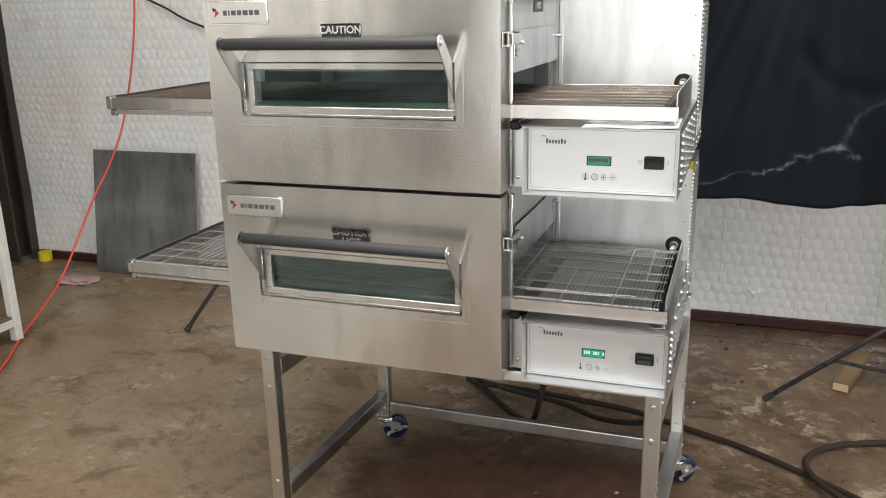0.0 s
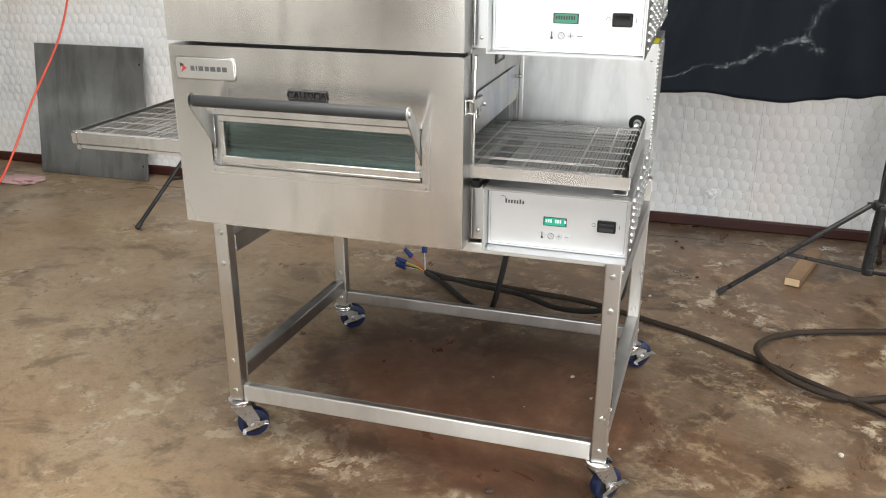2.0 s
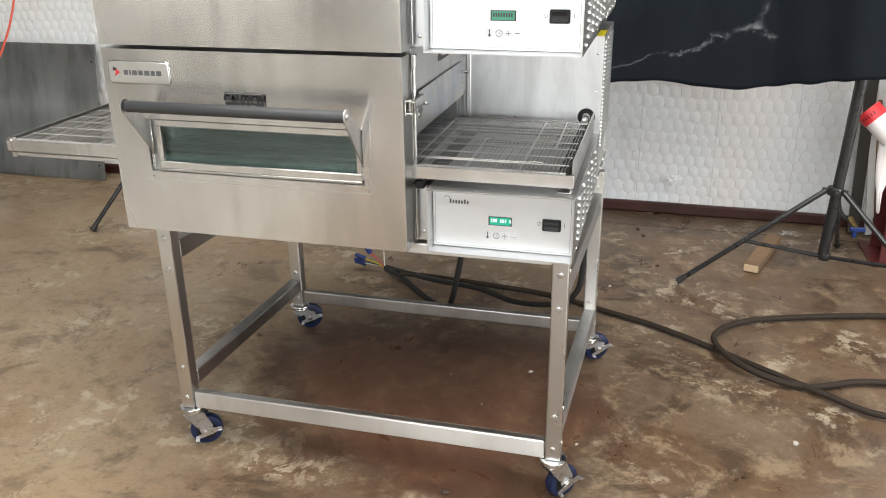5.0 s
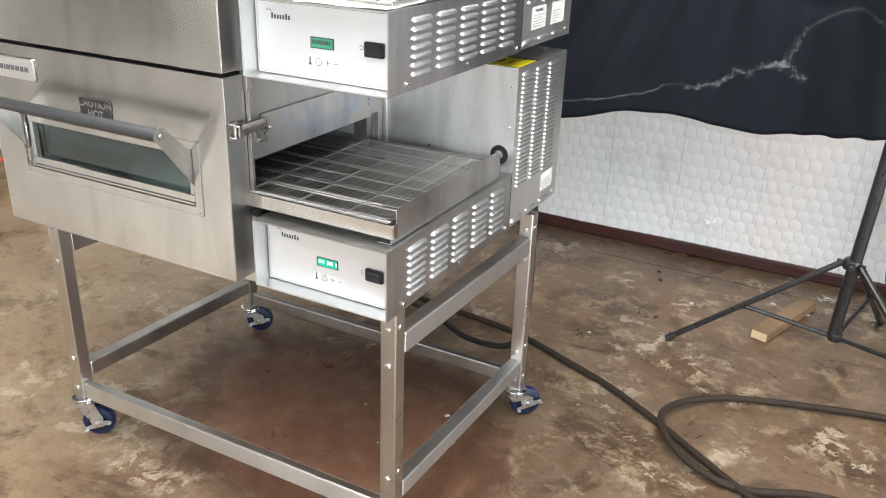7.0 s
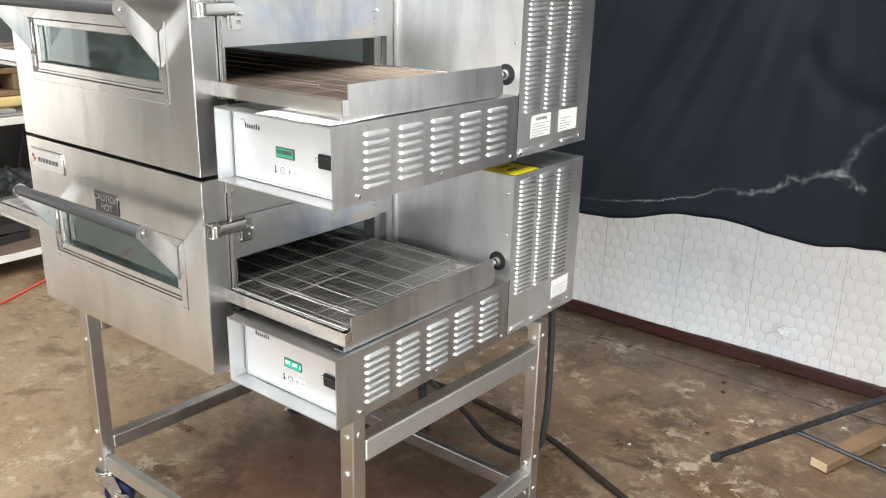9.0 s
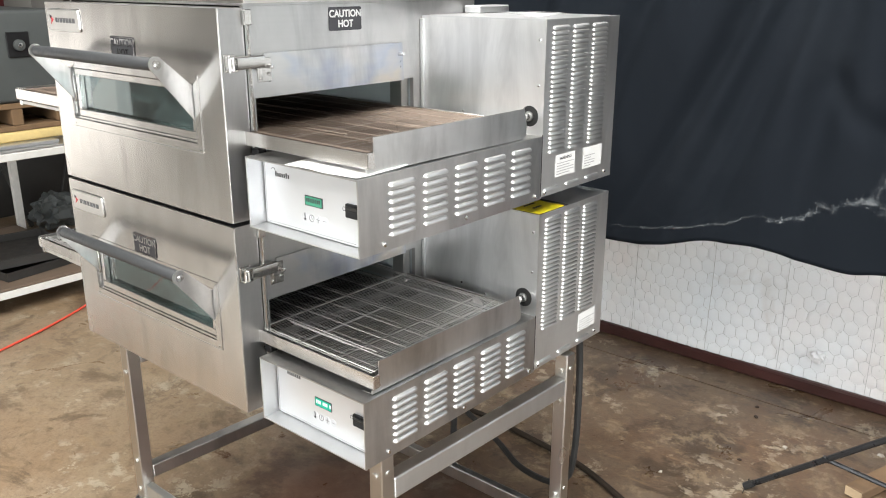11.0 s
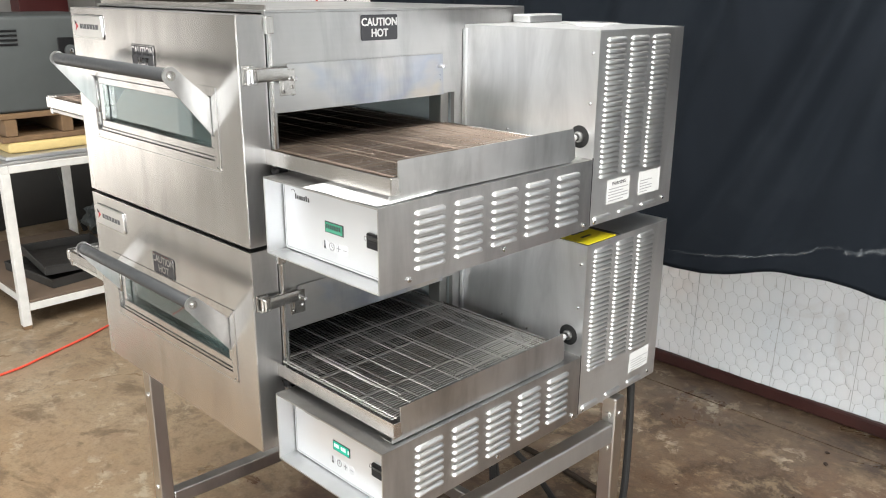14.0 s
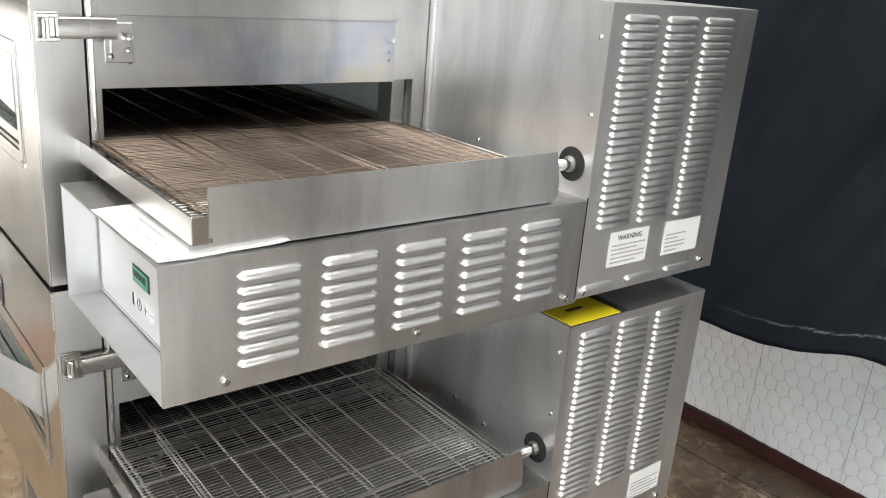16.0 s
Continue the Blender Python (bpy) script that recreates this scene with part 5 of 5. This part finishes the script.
def light_stand(cx, cy, turn, label, spread=(0, 120, 240), lean=0.0):
    """Black tripod stand: post, sliding hub, three legs with braces."""
    th = empty("tripod_stand", (cx, cy, 0), label, "tripod", "backdrop tripods", turn)
    part("post", tube([(-0.16 * lean, 0, 0.16), (1.98 * lean, 0, 2.14)], 0.021, 16), STAND_BLACK, th, "black tubular post")
    part("collar", disc((0, 0, 0.445), (0, 0, 1), 0.03, 0.035, 18, 0.004), STAND_BLACK, th)
    part("lower_collar", disc((0, 0, 0.165), (0, 0, 1), 0.024, 0.03, 18, 0.003), STAND_BLACK, th)
    for k in range(3):
        a = radians(spread[k])
        d = Vector((math.cos(a), math.sin(a), 0))
        top, foot = d * 0.035 + Vector((0, 0, 0.445)), d * 0.565 + Vector((0, 0, 0.014))
        leg = part("leg", tube([top, foot], 0.011, 10), STAND_BLACK, th)
        part("foot_cap", tube([foot - (foot - top).normalized() * 0.03, foot + (foot - top).normalized() * 0.006], 0.0135, 10), RUBBER, leg)
        part("foot_pin", tube([foot + Vector((d.y * 0.03, -d.x * 0.03, 0.012)), foot + Vector((-d.y * 0.035, d.x * 0.035, -0.012))], 0.0016, 5), STAND_BLACK, leg)
        part("leg_groove", tube([top.lerp(foot, 0.06) + Vector((0, 0, 0.009)), top.lerp(foot, 0.94) + Vector((0, 0, 0.009))], 0.003, 6), STAND_BLACK, leg)
        mid = top.lerp(foot, 0.54)
        part("brace", tube([d * 0.022 + Vector((0, 0, 0.165)), mid], 0.0085, 8), STAND_BLACK, th)
        part("clamp", box((-0.012, -0.008, -0.01), (0.012, 0.008, 0.01), 0.002), STAND_BLACK, th).location = mid
        part("lug", box((-0.018, -0.006, -0.012), (0.018, 0.006, 0.012), 0.002), STAND_BLACK, th).matrix_basis = Matrix.Translation(d * 0.032 + Vector((0, 0, 0.445))) @ Matrix.Rotation(a, 4, "Z")
    part("knob", disc((0.0, -0.038, 0.445), (0, 1, 0), 0.012, 0.024, 10, 0.002), STAND_BLACK, th)
    return th


light_stand(1.275, 1.62, 0, "black tripod stand holding the backdrop, by the red column", (184, -37, 74), 0.045)
light_stand(-2.016, 2.094, 255, "black tripod stand holding the backdrop, near a steel sheet", (0, 90, 125))
tagged(part("backdrop_bar", tube([(1.5, 1.588, 2.15), (-2.2, 2.12, 2.15)], 0.014, 14), BLACK), "black bar carrying the backdrop", "bar")
bm = box((0.995, 1.77, 0.002), (1.062, 2.2, 0.04), 0.003)
blk = part("timber_block", bm, BLOCK_WOOD)
part("end_grain", box((0.998, 1.7675, 0.005), (1.059, 1.7695, 0.037)), END_WOOD, blk, "pale sawn end")
tagged(blk, "short offcut of pale pine timber lying on the floor", "timber")
blk.matrix_basis = Matrix.Translation((1.02, 1.8, 0)) @ Matrix.Rotation(radians(-18), 4, "Z") @ Matrix.Translation((-1.02, -1.8, 0))


def cable(name, pts, r, mat, label, category, steps=8, seg=10):
    return tagged(part(name, tube(spline(pts, steps), r, seg), mat), label, category)


cable("rubber_hose", [(-0.45, 1.3, 0.05), (-0.3, 1.36, 0.02), (-0.05, 1.34, 0.016), (0.2, 1.3, 0.016), (0.47, 1.19, 0.016), (0.63, 1.118, 0.016), (0.82, 1.0, 0.016), (1.012, 0.86, 0.018), (1.17, 0.75, 0.02), (1.3, 0.67, 0.018), (1.42, 0.67, 0.018), (1.49, 0.76, 0.018), (1.43, 0.865, 0.018), (1.3, 0.86, 0.018), (1.13, 0.79, 0.016), (1.0, 0.8, 0.03), (0.89, 0.88, 0.04), (0.835, 1.0, 0.046), (0.87, 1.13, 0.03), (0.96, 1.235, 0.018), (1.05, 1.285, 0.016), (1.21, 1.34, 0.016), (1.4, 1.395, 0.016), (1.65, 1.45, 0.016), (2.1, 1.6, 0.016), (3.0, 1.7, 0.016)], 0.0112, HOSE, "dusty dark rubber hose looped over the concrete floor", "hose", 10)
cable("power_cable", [(-0.03, 0.84, BASE + 0.012), (-0.045, 0.88, 0.55), (-0.075, 0.9, 0.36), (-0.11, 0.93, 0.2), (-0.15, 0.99, 0.08), (-0.21, 1.08, 0.025), (-0.32, 1.19, 0.014), (-0.44, 1.31, 0.022), (-0.545, 1.39, 0.024)], 0.011, RUBBER, "black oven power cable trailing to bare wire ends", "cable")
cable("power_cable", [(0.352, 0.975, BASE + 0.012), (0.354, 0.985, 0.6), (0.356, 0.987, 0.45), (0.354, 0.985, 0.3), (0.335, 0.985, 0.19), (0.26, 1.0, 0.125), (0.1, 1.05, 0.092), (-0.04, 1.12, 0.095), (-0.16, 1.2, 0.072), (-0.3, 1.28, 0.045), (-0.45, 1.36, 0.03), (-0.55, 1.4, 0.028)], 0.011, RUBBER, "black oven power cable sagging behind the stand", "cable")
rnd = random.Random(11)
for k, (mat, nm) in enumerate(((BLUE, "blue"), (BLUE, "blue"), (BLUE, "blue"), (RED_INK, "red"), (CUP_YELLOW, "green"))):
    a = -2.6 + 0.42 * k
    p0 = Vector((-0.55, 1.395, 0.026))
    d = Vector((math.cos(a) * 0.8 - 0.5, math.sin(a) * 0.45 + 0.35, 0.1 + 0.1 * k)).normalized()
    th = empty("wire_end", p0, "stripped conductor of a cable capped with a blue twist connector", "wire", "loose wire ends")
    part("conductor", tube(spline([(0, 0, 0), d * 0.04 + Vector((0, 0, 0.005)), d * 0.1], 5), 0.003, 6), (PAPER, GREY_PAINT, CUP_YELLOW, RED_INK, PAPER)[k], th)
    t = bmesh.new()
    bmesh.ops.create_cone(t, cap_ends=True, segments=12, radius1=0.013, radius2=0.008, depth=0.048)
    bmesh.ops.transform(t, matrix=Matrix.Translation(d * 0.12) @ Vector((0, 0, 1)).rotation_difference(d).to_matrix().to_4x4(), verts=t.verts[:])
    part("connector", t, BLUE, th)

# steel sheet leaning on the wall
bm = prism(rounded(0, 0, 0.78, 0.8, 0.003, 2), "y", -0.004, 0, 0.0008)
sh = part("steel_sheet", bm, SHEET_STEEL)
sh.matrix_basis = Matrix.Translation((-3.41, 2.31, 0.002)) @ pose(0, 0, 0, -8, 0, 0.6)
tagged(sh, "bare grey steel sheet leaning against the white wall", "steel sheet")
part("folded_edge", box((0.772, -0.012, 0.002), (0.78, -0.0045, 0.798), 0.001), SHEET_STEEL, sh)
for z in (0.09, 0.7):
    part("hole", disc((0.745, -0.0045, z), (0, 1, 0), 0.006, 0.001, 10), DARK_GAP, sh)

# orange red cord hanging from above and running over the floor
cable("extension_cord", [(-2.98, 2.42, 2.4), (-2.93, 2.4, 1.72), (-2.96, 2.2, 1.0), (-3.02, 1.9, 0.55), (-3.02, 1.6, 0.2), (-2.93, 1.2, 0.03), (-2.78, 0.95, 0.008), (-2.62, 0.65, 0.008), (-2.5, 0.35, 0.008), (-2.44, 0.16, 0.008), (-2.4, -0.3, 0.008), (-2.5, -0.9, 0.008), (-2.9, -1.5, 0.008)], 0.006, ORANGE_CORD, "orange red extension cord hanging down and trailing over the floor", "cord")
cable("wall_cable", [(-2.9, 2.46, 1.72), (-2.75, 2.45, 1.66), (-2.6, 2.45, 1.585), (-2.4, 2.45, 1.53), (-2.1, 2.46, 1.52), (-1.8, 2.46, 1.6)], 0.0065, RUBBER, "black cable slung along the insulated wall", "cable")

# yellow tape roll and pink rag
bm = ring_of((0, 0, 0.032), (0, 0, 1), 0.045, 0.03, 0.06, 24)
ob = part("tape_roll", bm, CUP_YELLOW)
ob.location = (-3.95, 2.42, 0.002)
tagged(ob, "yellow tape roll standing on the floor", "tape")
bm = bmesh.new()
bmesh.ops.create_icosphere(bm, subdivisions=4, radius=1)
for v in bm.verts:
    w = noise.noise(v.co * 1.9) * 0.5 + noise.noise(v.co * 5) * 0.2
    v.co = Vector((v.co.x * 0.14 * (1 + w), v.co.y * 0.075 * (1 + w), max(-0.4, v.co.z + w * 0.5) * 0.022 + 0.0095))
ob = part("rag", bm, PINK)
ob.location = (-3.38, 2.1, 0.0)
tagged(ob, "crumpled pink rag on the floor", "rag")

# boards and hoses stacked behind the red column
for x, w, high, lean, mat, label in (
    (1.535, 0.05, 1.6, -2.0, BROWN_STEEL, "dark painted lath leaning on the wall"),
    (1.607, 0.032, 0.74, -6.9, WHITE_PAINT, "short white painted lath leaning on the wall"),
    (1.644, 0.022, 0.66, -8.0, WOOD, "narrow brown timber lath leaning on the wall"),
    (1.662, 0.034, 1.8, -2.7, ORANGE_WOOD, "orange pine lath leaning on the wall behind the red column"),
    (1.76, 0.05, 2.0, -1.5, WOOD, "timber board leaning on the wall behind the red column"),
):
    ob = part("board", box((-w / 2, -0.012, 0), (w / 2, 0.012, high), 0.002), mat)
    ob.matrix_basis = Matrix.Translation((x, 2.38, 0.004)) @ pose(0, 0, 0, -1.6, lean, 0)
    tagged(ob, label, "board", "leaning boards")


def tape_roll(x, y, z, lean, r_red, r_white, long, tail_rows):
    """Roll of barrier tape with a flared red end and a loose tail; tail_rows: (height, left, right)."""
    th = empty("tape_bundle", (x, y, z), "hanging roll of red and white barrier tape by the red column", "tape", "barrier tape rolls")
    turn = pose(0, 0, 0, -8, lean, -14)
    red = part("red_roll", ring_of((0, 0, 0), (0, 0, 1), r_red, 0.03, 0.05, 24), TAPE_RED, th)
    for k in range(6):
        a = -2.5 + 0.26 * k
        part("print_bar", box((-0.0025, -0.0005, -0.007), (0.0025, 0.0005, 0.007)), TAPE_PRINT, red).matrix_basis = Matrix.Translation((r_red * math.cos(a), r_red * math.sin(a), 0)) @ Matrix.Rotation(a + radians(90), 4, "Z")
    red.matrix_basis = turn
    white = part("white_roll", ring_of((0, 0, -0.025 - long / 2), (0, 0, 1), r_white, 0.028, long, 24), TAPE_WHITE, th)
    white.matrix_basis = turn
    bm = bmesh.new()
    grid = []
    for j, (h, x0, x1) in enumerate(tail_rows):
        grid.append([bm.verts.new((x0 + (x1 - x0) * i / 6 - x, 0.006 * math.sin(i * 1.1 + j * 0.5) - 0.006, h - z + 0.006 * math.sin(i * 2.1 + j))) for i in range(7)])
    for p, q in zip(grid, grid[1:]):
        for i in range(6):
            bm.faces.new((p[i], p[i + 1], q[i + 1], q[i]))
    for f in bm.faces:
        f.smooth = True
    tail = part("tail", bm, TAPE_WHITE, th, "creased white tail of tape")
    tail.modifiers.new("thick", "SOLIDIFY").thickness = 0.0015
    return th


tape_roll(1.383, 1.735, 0.732, -48, 0.05, 0.048, 0.1, [(0.7, 1.44, 1.5), (0.66, 1.425, 1.508), (0.6, 1.427, 1.513), (0.54, 1.43, 1.503), (0.5, 1.434, 1.488), (0.46, 1.44, 1.482), (0.42, 1.449, 1.472), (0.33, 1.462, 1.474)])
tape_roll(1.487, 1.85, 1.052, 145, 0.06, 0.04, 0.1, [(1.03, 1.49, 1.54), (0.98, 1.49, 1.537), (0.93, 1.487, 1.527), (0.87, 1.481, 1.51)])
cable("air_hose", [(1.43, 2.3, 1.6), (1.424, 2.28, 1.0), (1.42, 2.28, 0.74), (1.411, 2.27, 0.54), (1.404, 2.25, 0.35), (1.422, 2.2, 0.18), (1.455, 2.1, 0.16)], 0.011, RUBBER, "black air hose hanging by the wall", "hose")
vt = empty("hose_coupling", (1.468, 2.05, 0.14), "brass hose coupling with a blue tap handle", "coupling")
part("brass_body", disc((-0.005, 0.03, 0.02), (0.2, -0.9, -0.3), 0.011, 0.07, 12, 0.002), BRASS, vt)
part("tap_handle", box((-0.02, -0.008, -0.012), (0.045, 0.008, 0.01), 0.004), BLUE, vt)
part("tap_handle", box((-0.006, -0.01, -0.04), (0.01, 0.01, 0.0), 0.004), BLUE, vt)

# tuft pulled through the netting, and scraps swept about the floor
bm = bmesh.new()
bmesh.ops.create_icosphere(bm, subdivisions=3, radius=1)
for v in bm.verts:
    w = 1 + 0.5 * noise.noise(v.co * 1.8) + 0.25 * noise.noise(v.co * 4.5)
    v.co = Vector((v.co.x * 0.03 * w, v.co.y * 0.018 * w, v.co.z * 0.026 * w))
ob = part("insulation_tuft", bm, INSULATION)
ob.location = (0.66, 2.458, 0.19)
tagged(ob, "grubby white tuft of insulation poking out through the netting", "tuft")
CHIP = plain("pale_chip", (0.5, 0.46, 0.4), 0.8, 0, 0.3, 60)
PEBBLE = plain("dark_pebble", (0.05, 0.032, 0.022), 0.8, 0, 0.3, 60)
rnd = random.Random(21)


def scrap(x, y, r, mat, label, kind_word, group=""):
    bm = bmesh.new()
    bmesh.ops.create_icosphere(bm, subdivisions=2, radius=1)
    for v in bm.verts:
        w = 1 + 0.6 * noise.noise(v.co * 1.7 + Vector((x * 9, y * 9, 0)))
        v.co = Vector((v.co.x * r * w, v.co.y * r * 0.7 * w, max(-0.6, v.co.z) * r * 0.45 + r * 0.27))
    ob = part(kind_word, bm, mat)
    ob.location, ob.rotation_euler = (x, y, floor_z(x, y) + 0.0005), (0, 0, rnd.uniform(0, 6))
    tagged(ob, label, kind_word.split("_")[-1], group)


for x, y, r in ((0.216, 0.7, 0.009), (0.416, 0.344, 0.006), (0.089, 0.481, 0.004), (-0.051, 0.625, 0.005), (0.296, 0.586, 0.007), (1.061, 0.49, 0.011), (0.72, 1.95, 0.012), (1.02, 2.13, 0.014), (1.16, 2.1, 0.012), (0.43, 1.48, 0.008)):
    scrap(x, y, r, CHIP, "pale chip of plaster lying on the concrete floor", "floor_chip", "pale floor chips")
for x, y, r in ((0.078, 0.041, 0.013), (0.544, 2.113, 0.012), (0.514, 2.2, 0.01), (0.62, 1.75, 0.009)):
    scrap(x, y, r, PEBBLE, "small dark pebble lying on the concrete floor", "floor_pebble", "dark floor pebbles")
for k in range(5):
    pts = [(1.2 + 0.012 * k + 0.02 * math.sin(k + j), 2.28 + 0.008 * j, 0.006 + 0.012 * abs(math.sin(k * 2 + j))) for j in range(-3, 4)]
    tagged(part("wire_offcut", tube(spline(pts, 4), 0.0014, 5), CHROME if k % 2 else NET), "thin bent wire offcut lying at the foot of the wall", "wire", "wire offcuts")

# ---- bench with an old grey machine ----
bench = empty("steel_bench", (0, 0, 0), "white painted steel bench with chipped paint and a brown board shelf", "bench")
BX0, BX1, BY0, BY1, BZ = -4.15, -2.915, 0.41, 1.2, 0.87
for x in (BX0, BX1 - 0.045):
    for y in (BY0, BY1 - 0.045):
        lg = part("leg", box((x, y, 0.02), (x + 0.045, y + 0.045, BZ - 0.04), 0.003), WHITE_PAINT, bench, "chipped white square leg")
        part("foot", box((x + 0.002, y + 0.002, 0.001), (x + 0.043, y + 0.043, 0.04), 0.002), OLD_WOOD, bench)
bm = box((BX0, BY0, BZ - 0.04), (BX1, BY0 + 0.04, BZ), 0.003)
box((BX0, BY1 - 0.04, BZ - 0.04), (BX1, BY1, BZ), 0.003, bm)
box((BX0, BY0 + 0.04, BZ - 0.04), (BX0 + 0.04, BY1 - 0.04, BZ), 0.003, bm)
box((BX1 - 0.04, BY0 + 0.04, BZ - 0.04), (BX1, BY1 - 0.04, BZ), 0.003, bm)
part("top_frame", bm, WHITE_PAINT, bench)
part("bench_top", box((BX0 + 0.002, BY0 + 0.002, BZ + 0.001), (BX1 - 0.002, BY1 - 0.002, BZ + 0.012), 0.002), GALV, bench)
bm = box((BX0, BY0 + 0.046, 0.1), (BX1 - 0.002, BY0 + 0.08, 0.14), 0.002)
box((BX0, BY1 - 0.08, 0.1), (BX1 - 0.002, BY1 - 0.046, 0.14), 0.002, bm)
box((BX1 - 0.04, BY0 + 0.08, 0.1), (BX1 - 0.002, BY1 - 0.08, 0.14), 0.002, bm)
box((BX0, BY0 + 0.08, 0.1), (BX0 + 0.04, BY1 - 0.08, 0.14), 0.002, bm)
part("shelf_frame", bm, WHITE_PAINT, bench)
part("shelf_board", box((BX0 + 0.003, BY0 + 0.05, 0.141), (BX1 - 0.005, BY1 - 0.05, 0.155), 0.002), BOARD, bench)
for k, (x, y, z, t) in enumerate(((-3.3, 0.78, 0.157, 8), (-3.33, 0.84, 0.212, -6))):
    th = empty("baking_tray", (x, y, z), "black rectangular steel baking tray on the bench shelf", "tray", "black trays", t)
    bm = box((-0.26, -0.2, 0), (0.26, 0.2, 0.004))
    for a in ((-0.26, -0.2, 0.26, -0.194), (-0.26, 0.194, 0.26, 0.2), (-0.26, -0.194, -0.254, 0.194), (0.254, -0.194, 0.26, 0.194)):
        box((a[0], a[1], 0.004), (a[2], a[3], 0.045), 0.0, bm)
    part("pan", bm, TRAY, th, "", False)
    part("rolled_rim", tube([(-0.26, -0.2, 0.046), (0.26, -0.2, 0.046), (0.26, 0.2, 0.046), (-0.26, 0.2, 0.046), (-0.26, -0.2, 0.046)], 0.005, 6), TRAY, th)
# things on the bench top
ob = part("metal_tray", box((-3.9, 0.46, BZ + 0.014), (-2.96, 0.98, BZ + 0.034), 0.004), GALV)
tagged(ob, "flat grey metal tray on the bench top", "tray")
bm = box((-3.8, 0.5, BZ + 0.036), (-3.02, 1.1, BZ + 0.09), 0.018, None, 3)
ob = part("foam_slab", bm, FOAM)
tagged(ob, "yellow foam slab under a wooden pallet", "foam")
pal = empty("wooden_pallet", (-3.45, 0.78, BZ + 0.092), "brown weathered small wooden pallet under the grey machine", "pallet")
for y in (-0.28, 0.0, 0.24):
    part("bearer", box((-0.42, y, 0.03), (0.42, y + 0.06, 0.115), 0.004), OLD_WOOD, pal)
for k in range(5):
    part("slat", box((-0.42 + 0.18 * k, -0.3, 0.0), (-0.3 + 0.18 * k, 0.32, 0.028), 0.003), OLD_WOOD, pal)
    part("slat", box((-0.42 + 0.18 * k, -0.3, 0.117), (-0.3 + 0.18 * k, 0.32, 0.145), 0.003), OLD_WOOD, pal)
mc = empty("grey_machine", (-3.4, 0.78, BZ + 0.239), "old grey painted oven housing with louvres and a dark socket plate", "machine")
part("housing", box((-0.42, -0.36, 0), (0.36, 0.36, 0.47), 0.018, None, 3), GREY_PAINT, mc)
for k in range(4):
    part("slot", box((0.361, -0.3, 0.33 + 0.022 * k), (0.366, -0.16, 0.34 + 0.022 * k), 0.002), BLACK, mc)
so2 = part("socket_plate", box((0.361, 0.03, 0.232), (0.37, 0.15, 0.362), 0.004), BLACK, mc)
part("socket", disc((0.375, 0.09, 0.295), (1, 0, 0), 0.03, 0.02, 16, 0.004), GREY_PAINT, so2)
part("socket", disc((0.375, 0.09, 0.295), (1, 0, 0), 0.012, 0.03, 12, 0.002), CHROME, so2)

# dark clutter behind and under the bench
bm = box((-5.75, 0.9, 0.0), (-4.95, 2.2, 0.72), 0.02, None, 2)
box((-5.7, 0.95, 0.72), (-5.0, 2.15, 0.78), 0.01, bm)
tagged(part("steel_cabinet", bm, TRAY), "low black steel cabinet standing behind the bench", "cabinet")
for x, y, lean in ((-4.55, 1.42, 14), (-4.7, 1.7, -12), (-4.42, 1.95, 20)):
    ob = part("steel_bar", box((-0.015, -0.015, 0.0), (0.015, 0.015, 0.86), 0.003), TRAY)
    ob.matrix_basis = Matrix.Translation((x, y, 0.004)) @ pose(0, 0, 0, lean, -lean * 0.6, 0)
    tagged(ob, "dark steel bar leaning among the clutter behind the bench", "bar", "leaning steel bars")
for k, (x, y, z, s0) in enumerate(((-4.32, 1.5, 0.13, 0.15), (-4.5, 1.62, 0.1, 0.12))):
    bm = bmesh.new()
    bmesh.ops.create_icosphere(bm, subdivisions=4, radius=1)
    for v in bm.verts:
        d = 1 + 0.45 * noise.noise(v.co * 2.4 + Vector((k * 5, 0, 3))) + 0.2 * noise.noise(v.co * 6)
        v.co = Vector((v.co.x * s0 * d, v.co.y * s0 * d, max(-0.85, v.co.z) * z * d))
    bm.verts.ensure_lookup_table()
    low = min(v.co.z for v in bm.verts)
    ob = part("plastic_sack", bm, (GREY_PAINT, FILM_SACK)[k])
    ob.location = (x, y, -low + 0.001)
    tagged(ob, ("crumpled dark grey plastic sack behind the bench", "crumpled clear plastic sack behind the bench")[k], "sack", "plastic sacks")
